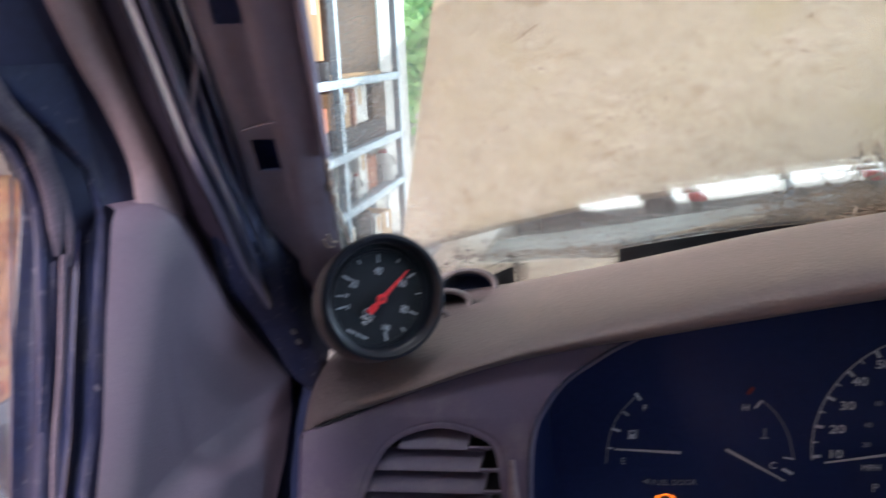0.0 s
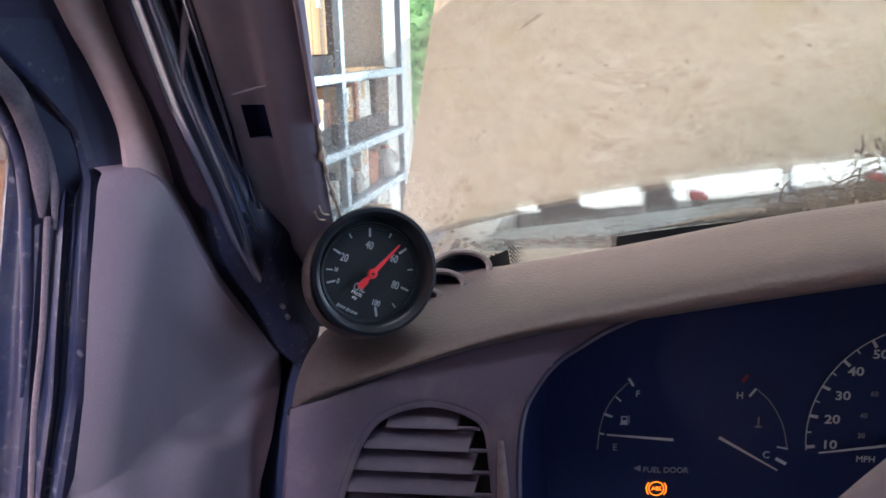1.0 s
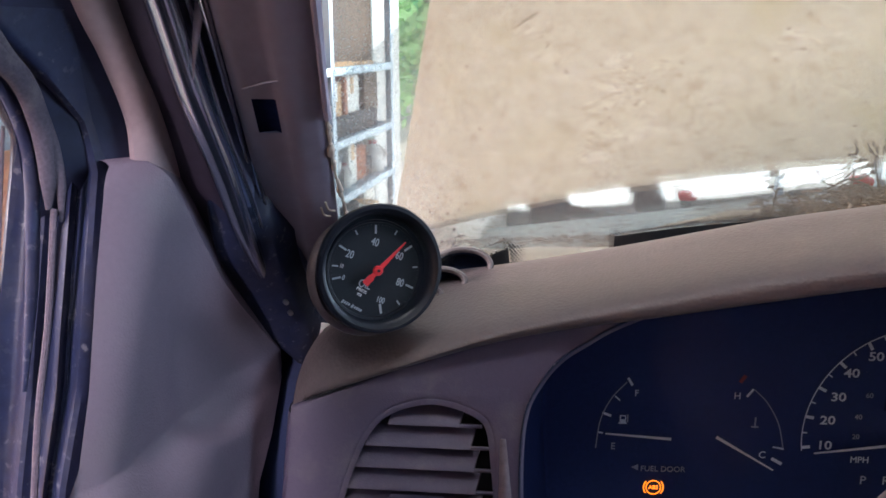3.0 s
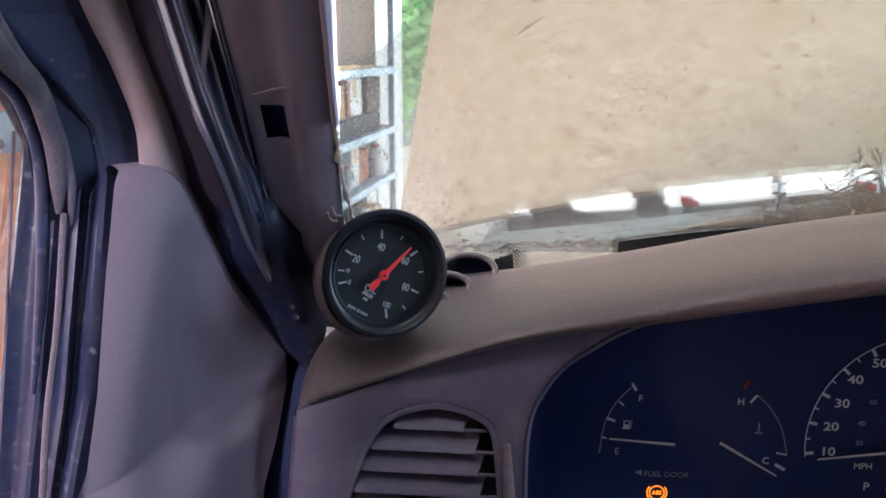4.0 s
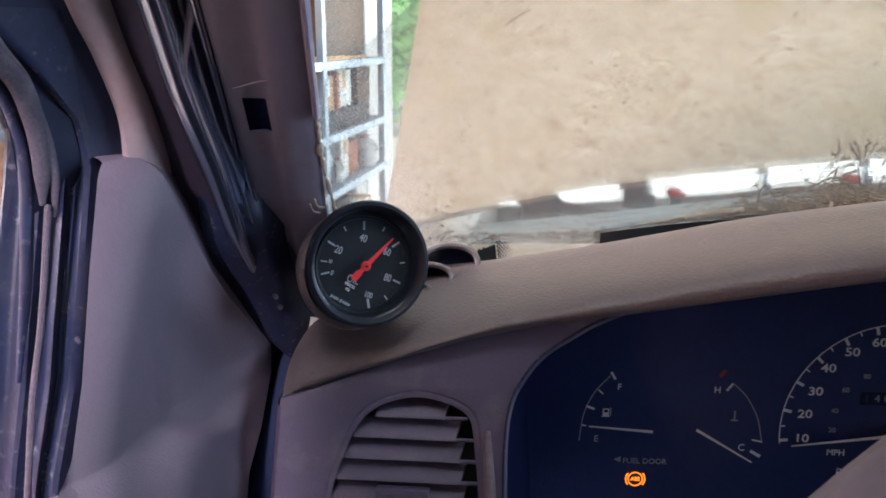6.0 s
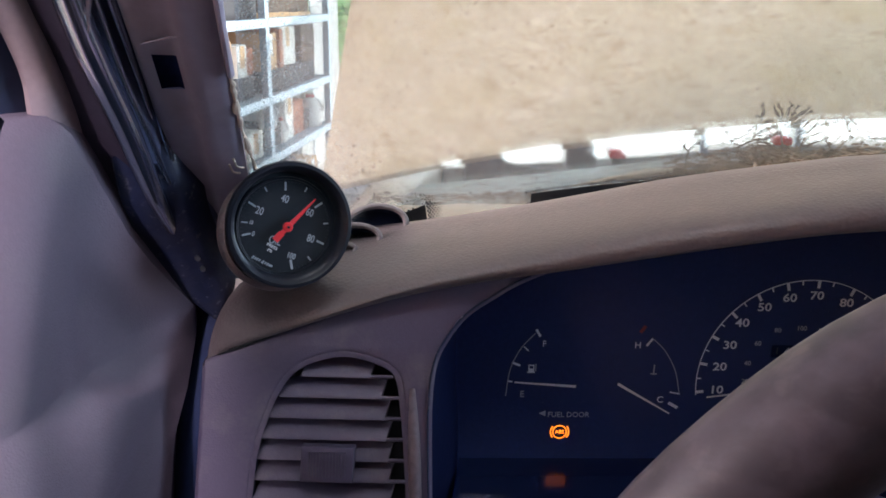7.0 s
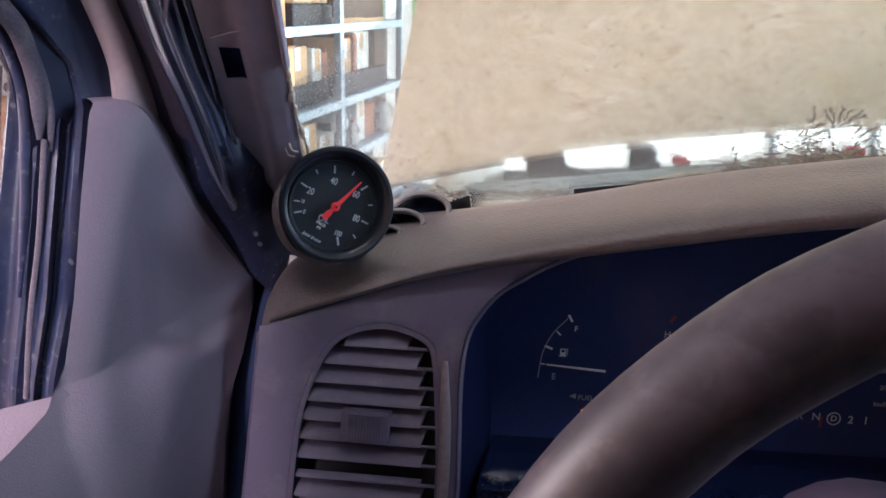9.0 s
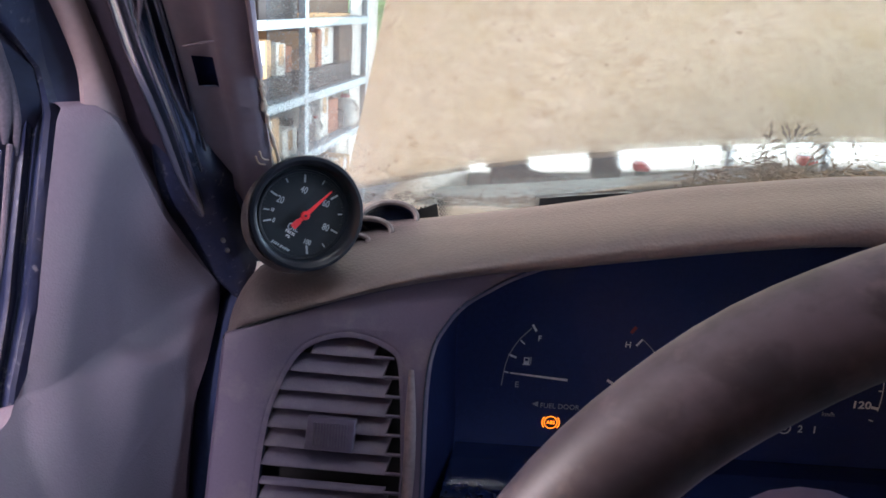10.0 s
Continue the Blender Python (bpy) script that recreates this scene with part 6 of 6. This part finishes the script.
for i in range(4200):
    x, y = rl.uniform(-0.16, 0.62), rl.uniform(0.715, 0.90)
    if x < 0.12 and rl.random() < 0.88:
        continue
    if noise.noise(Vector((x * 16, y * 22, 5.0))) + 0.5 * noise.noise(Vector((x * 50, y * 60, 1.0))) < rl.uniform(-0.15, 0.35):
        continue
    d = Vector((rl.gauss(1, 0.9), rl.gauss(0, 0.8), rl.gauss(0, 0.25))).normalized()
    sliver(Vector((x, y, cowl_z(x, y) + rl.uniform(0, 0.005))), d, rl.uniform(0.003, 0.012), rl.uniform(0.0002, 0.0007))
for i in range(420):
    x = rl.uniform(-0.14, 0.10)
    d = Vector((rl.gauss(1, 0.5), rl.gauss(0, 0.5), rl.gauss(0, 0.2))).normalized()
    sliver(Vector((x, 0.722 + rl.gauss(0, 0.006), 1.096 + 0.08 * (x + 0.19) + rl.uniform(-0.003, 0.004))), d, rl.uniform(0.002, 0.009), rl.uniform(0.0003, 0.0009))
me = bpy.data.meshes.new("conifer_litter")
me.from_pydata(verts, [], faces)
me.materials.append(M_NEEDLES)
tagged(new("conifer_litter", me), "heap of dry brown conifer needles on the cowl", "debris", kind="stuff")


def sprig(x, z, seed, stems, twigs):
    """A dry juniper sprig: bare stems, and twigs that carry rounded, scaly tips along their outer half."""
    r = random.Random(seed)
    y = 0.704
    t = thing("dry_sprig", (x, y, z), "dry grey-brown juniper sprig stuck in the cowl", "twig", "sprigs")

    def line(pts):
        q = r.uniform(-0.004, 0.004)
        return [Vector((a, y + q * i, b)) for i, (a, b) in enumerate(pts)]

    for pts in stems:
        part("stem", tube(line(pts), [0.0011] + [0.0009] * (len(pts) - 2) + [0.0006], 7, 14), M_TWIG, t)
    for pts, reach in twigs:
        ps = line(pts)
        b = part("twig", tube(ps, [0.0008] + [0.0007] * (len(ps) - 2) + [0.0005], 6, 12), M_TWIG, t)
        way = spline(ps, 24)
        n = max(4, int(sum((way[i + 1] - way[i]).length for i in range(23)) * reach / 0.0021))
        for k in range(n):
            c = way[int(23 * (1 - reach * (1 - k / (n - 1))))]
            d = (way[23] - way[15]).normalized()
            side = d.cross(Vector((0, 1, 0))) * r.choice((-1, 1)) * r.uniform(0.2, 0.9)
            e = c + (d + side + Vector((0, r.uniform(-0.6, 0.6), 0))).normalized() * r.uniform(0.0022, 0.0046)
            w = r.uniform(0.0008, 0.0013)
            part("scale_tip", tube([c, c.lerp(e, 0.5), c.lerp(e, 0.9), e], [0.0006, w, w, 0.0004], 6, 6), M_TWIG, b)
    return t


sprig(0.258, 1.166, 2, [((0.262, 1.160), (0.258, 1.180), (0.255, 1.194), (0.254, 1.203))],
      [(((0.255, 1.197), (0.252, 1.205), (0.247, 1.213)), 0.55), (((0.2545, 1.200), (0.2525, 1.209), (0.251, 1.216)), 0.5), (((0.256, 1.199), (0.2575, 1.210), (0.258, 1.219)), 0.55),
       (((0.257, 1.198), (0.262, 1.208), (0.2645, 1.216)), 0.5), (((0.257, 1.198), (0.264, 1.205), (0.270, 1.210), (0.282, 1.211)), 0.6), (((0.258, 1.197), (0.266, 1.203), (0.272, 1.204), (0.279, 1.199)), 0.5),
       (((0.264, 1.205), (0.268, 1.212), (0.273, 1.215)), 0.4)])
sprig(0.234, 1.164, 1, [((0.233, 1.160), (0.234, 1.188), (0.2345, 1.198))],
      [(((0.2345, 1.197), (0.235, 1.207), (0.236, 1.217)), 0.7), (((0.2345, 1.196), (0.239, 1.200), (0.243, 1.202)), 0.5), (((0.235, 1.203), (0.2305, 1.207)), 0.5)])
sprig(0.236, 1.160, 4, [((0.262, 1.160), (0.250, 1.178), (0.236, 1.1835), (0.222, 1.178)), ((0.251, 1.192), (0.240, 1.186), (0.228, 1.185), (0.211, 1.176))],
      [(((0.228, 1.185), (0.232, 1.190), (0.2345, 1.194)), 0.3), (((0.222, 1.178), (0.216, 1.179), (0.211, 1.182)), 0.25), (((0.240, 1.186), (0.244, 1.190), (0.251, 1.1925)), 0.3), (((0.250, 1.178), (0.243, 1.180), (0.231, 1.178)), 0.3)])
sprig(0.272, 1.166, 6, [((0.272, 1.160), (0.275, 1.183), (0.282, 1.196), (0.294, 1.204), (0.306, 1.2065)), ((0.275, 1.180), (0.288, 1.185), (0.300, 1.189))],
      [(((0.300, 1.2055), (0.308, 1.208), (0.318, 1.2065)), 0.8), (((0.311, 1.207), (0.322, 1.197), (0.331, 1.192), (0.341, 1.191)), 0.55), (((0.309, 1.206), (0.314, 1.199), (0.316, 1.192)), 0.6),
       (((0.290, 1.2015), (0.286, 1.192), (0.280, 1.188)), 0.4), (((0.300, 1.2055), (0.296, 1.199), (0.298, 1.194)), 0.5), (((0.294, 1.187), (0.297, 1.184)), 0.4)])
sprig(0.172, 1.150, 8, [((0.170, 1.145), (0.172, 1.171), (0.176, 1.176))], [(((0.174, 1.174), (0.178, 1.177), (0.182, 1.178)), 0.3), (((0.172, 1.170), (0.168, 1.174)), 0.3)])
sprig(0.09, 1.125, 9, [((0.086, 1.122), (0.092, 1.132), (0.101, 1.136))], [(((0.092, 1.132), (0.096, 1.138), (0.103, 1.140)), 0.5), (((0.090, 1.130), (0.083, 1.134)), 0.5)])
for x0, x1, z in ((-0.10, 0.03, 1.113), (0.02, 0.20, 1.128), (0.15, 0.34, 1.163), (0.24, 0.46, 1.172)):
    t = thing("fallen_twig", (x0, 0.70, z), "bare brown twig lying on the cowl", "twig", "fallen twigs")
    part("stem", tube([(x0, 0.695, cowl_z(x0, 0.7) + 0.004), ((2 * x0 + x1) / 3, 0.70, cowl_z((2 * x0 + x1) / 3, 0.7) + 0.007), ((x0 + 2 * x1) / 3, 0.695, cowl_z((x0 + 2 * x1) / 3, 0.7) + 0.006), (x1, 0.70, cowl_z(x1, 0.7) + 0.005)], [0.0022, 0.0018, 0.0014, 0.0007], 7, 30), M_TWIG, t)

# ---- grime on the hood ----
rg = random.Random(21)
verts, faces = [], []
for i in range(2200):
    x, s = rg.uniform(-0.2, 1.1), rg.uniform(0.0, 0.6)
    p = hood_pt(x, s)
    a = (hood_pt(x + 0.01, s) - p).normalized()
    b = (hood_pt(x, s + 0.01) - p).normalized()
    nrm = a.cross(b).normalized()
    if nrm.y > 0:
        nrm = -nrm
    p += nrm * 0.0012
    k = rg.random()
    L, W = (rg.uniform(0.002, 0.005), rg.uniform(0.0012, 0.0024)) if k > 0.86 else (rg.uniform(0.0007, 0.0020), rg.uniform(0.0006, 0.0014))
    if i < 5:
        x, s, L, W = ((-0.088, 0.262, 0.020, 0.0035), (0.30, 0.35, 0.012, 0.003), (0.12, 0.45, 0.016, 0.003), (0.52, 0.2, 0.012, 0.002), (0.02, 0.5, 0.014, 0.003))[i]
        p = hood_pt(x, s) + nrm * 0.0012
    w = rg.uniform(-0.9, 0.9)
    u, v = a * math.cos(w) + b * math.sin(w), b * math.cos(w) - a * math.sin(w)
    n = len(verts)
    ring = [p + u * L * math.cos(t) * rg.uniform(0.7, 1.1) + v * W * math.sin(t) * rg.uniform(0.7, 1.1) for t in (2 * math.pi * q / 7 for q in range(7))]
    verts += ring + [p + nrm * 0.0006]
    faces += [(n + q, n + (q + 1) % 7, n + 7) for q in range(7)]
me = bpy.data.meshes.new("grime")
me.from_pydata(verts, [], faces)
me.materials.append(M_SPECK)
ob = new("grime", me)
ob.parent = hood
ob.matrix_parent_inverse = home(hood).inverted()
tagged(ob, "specks of dried leaf and dirt", kind="stuff")
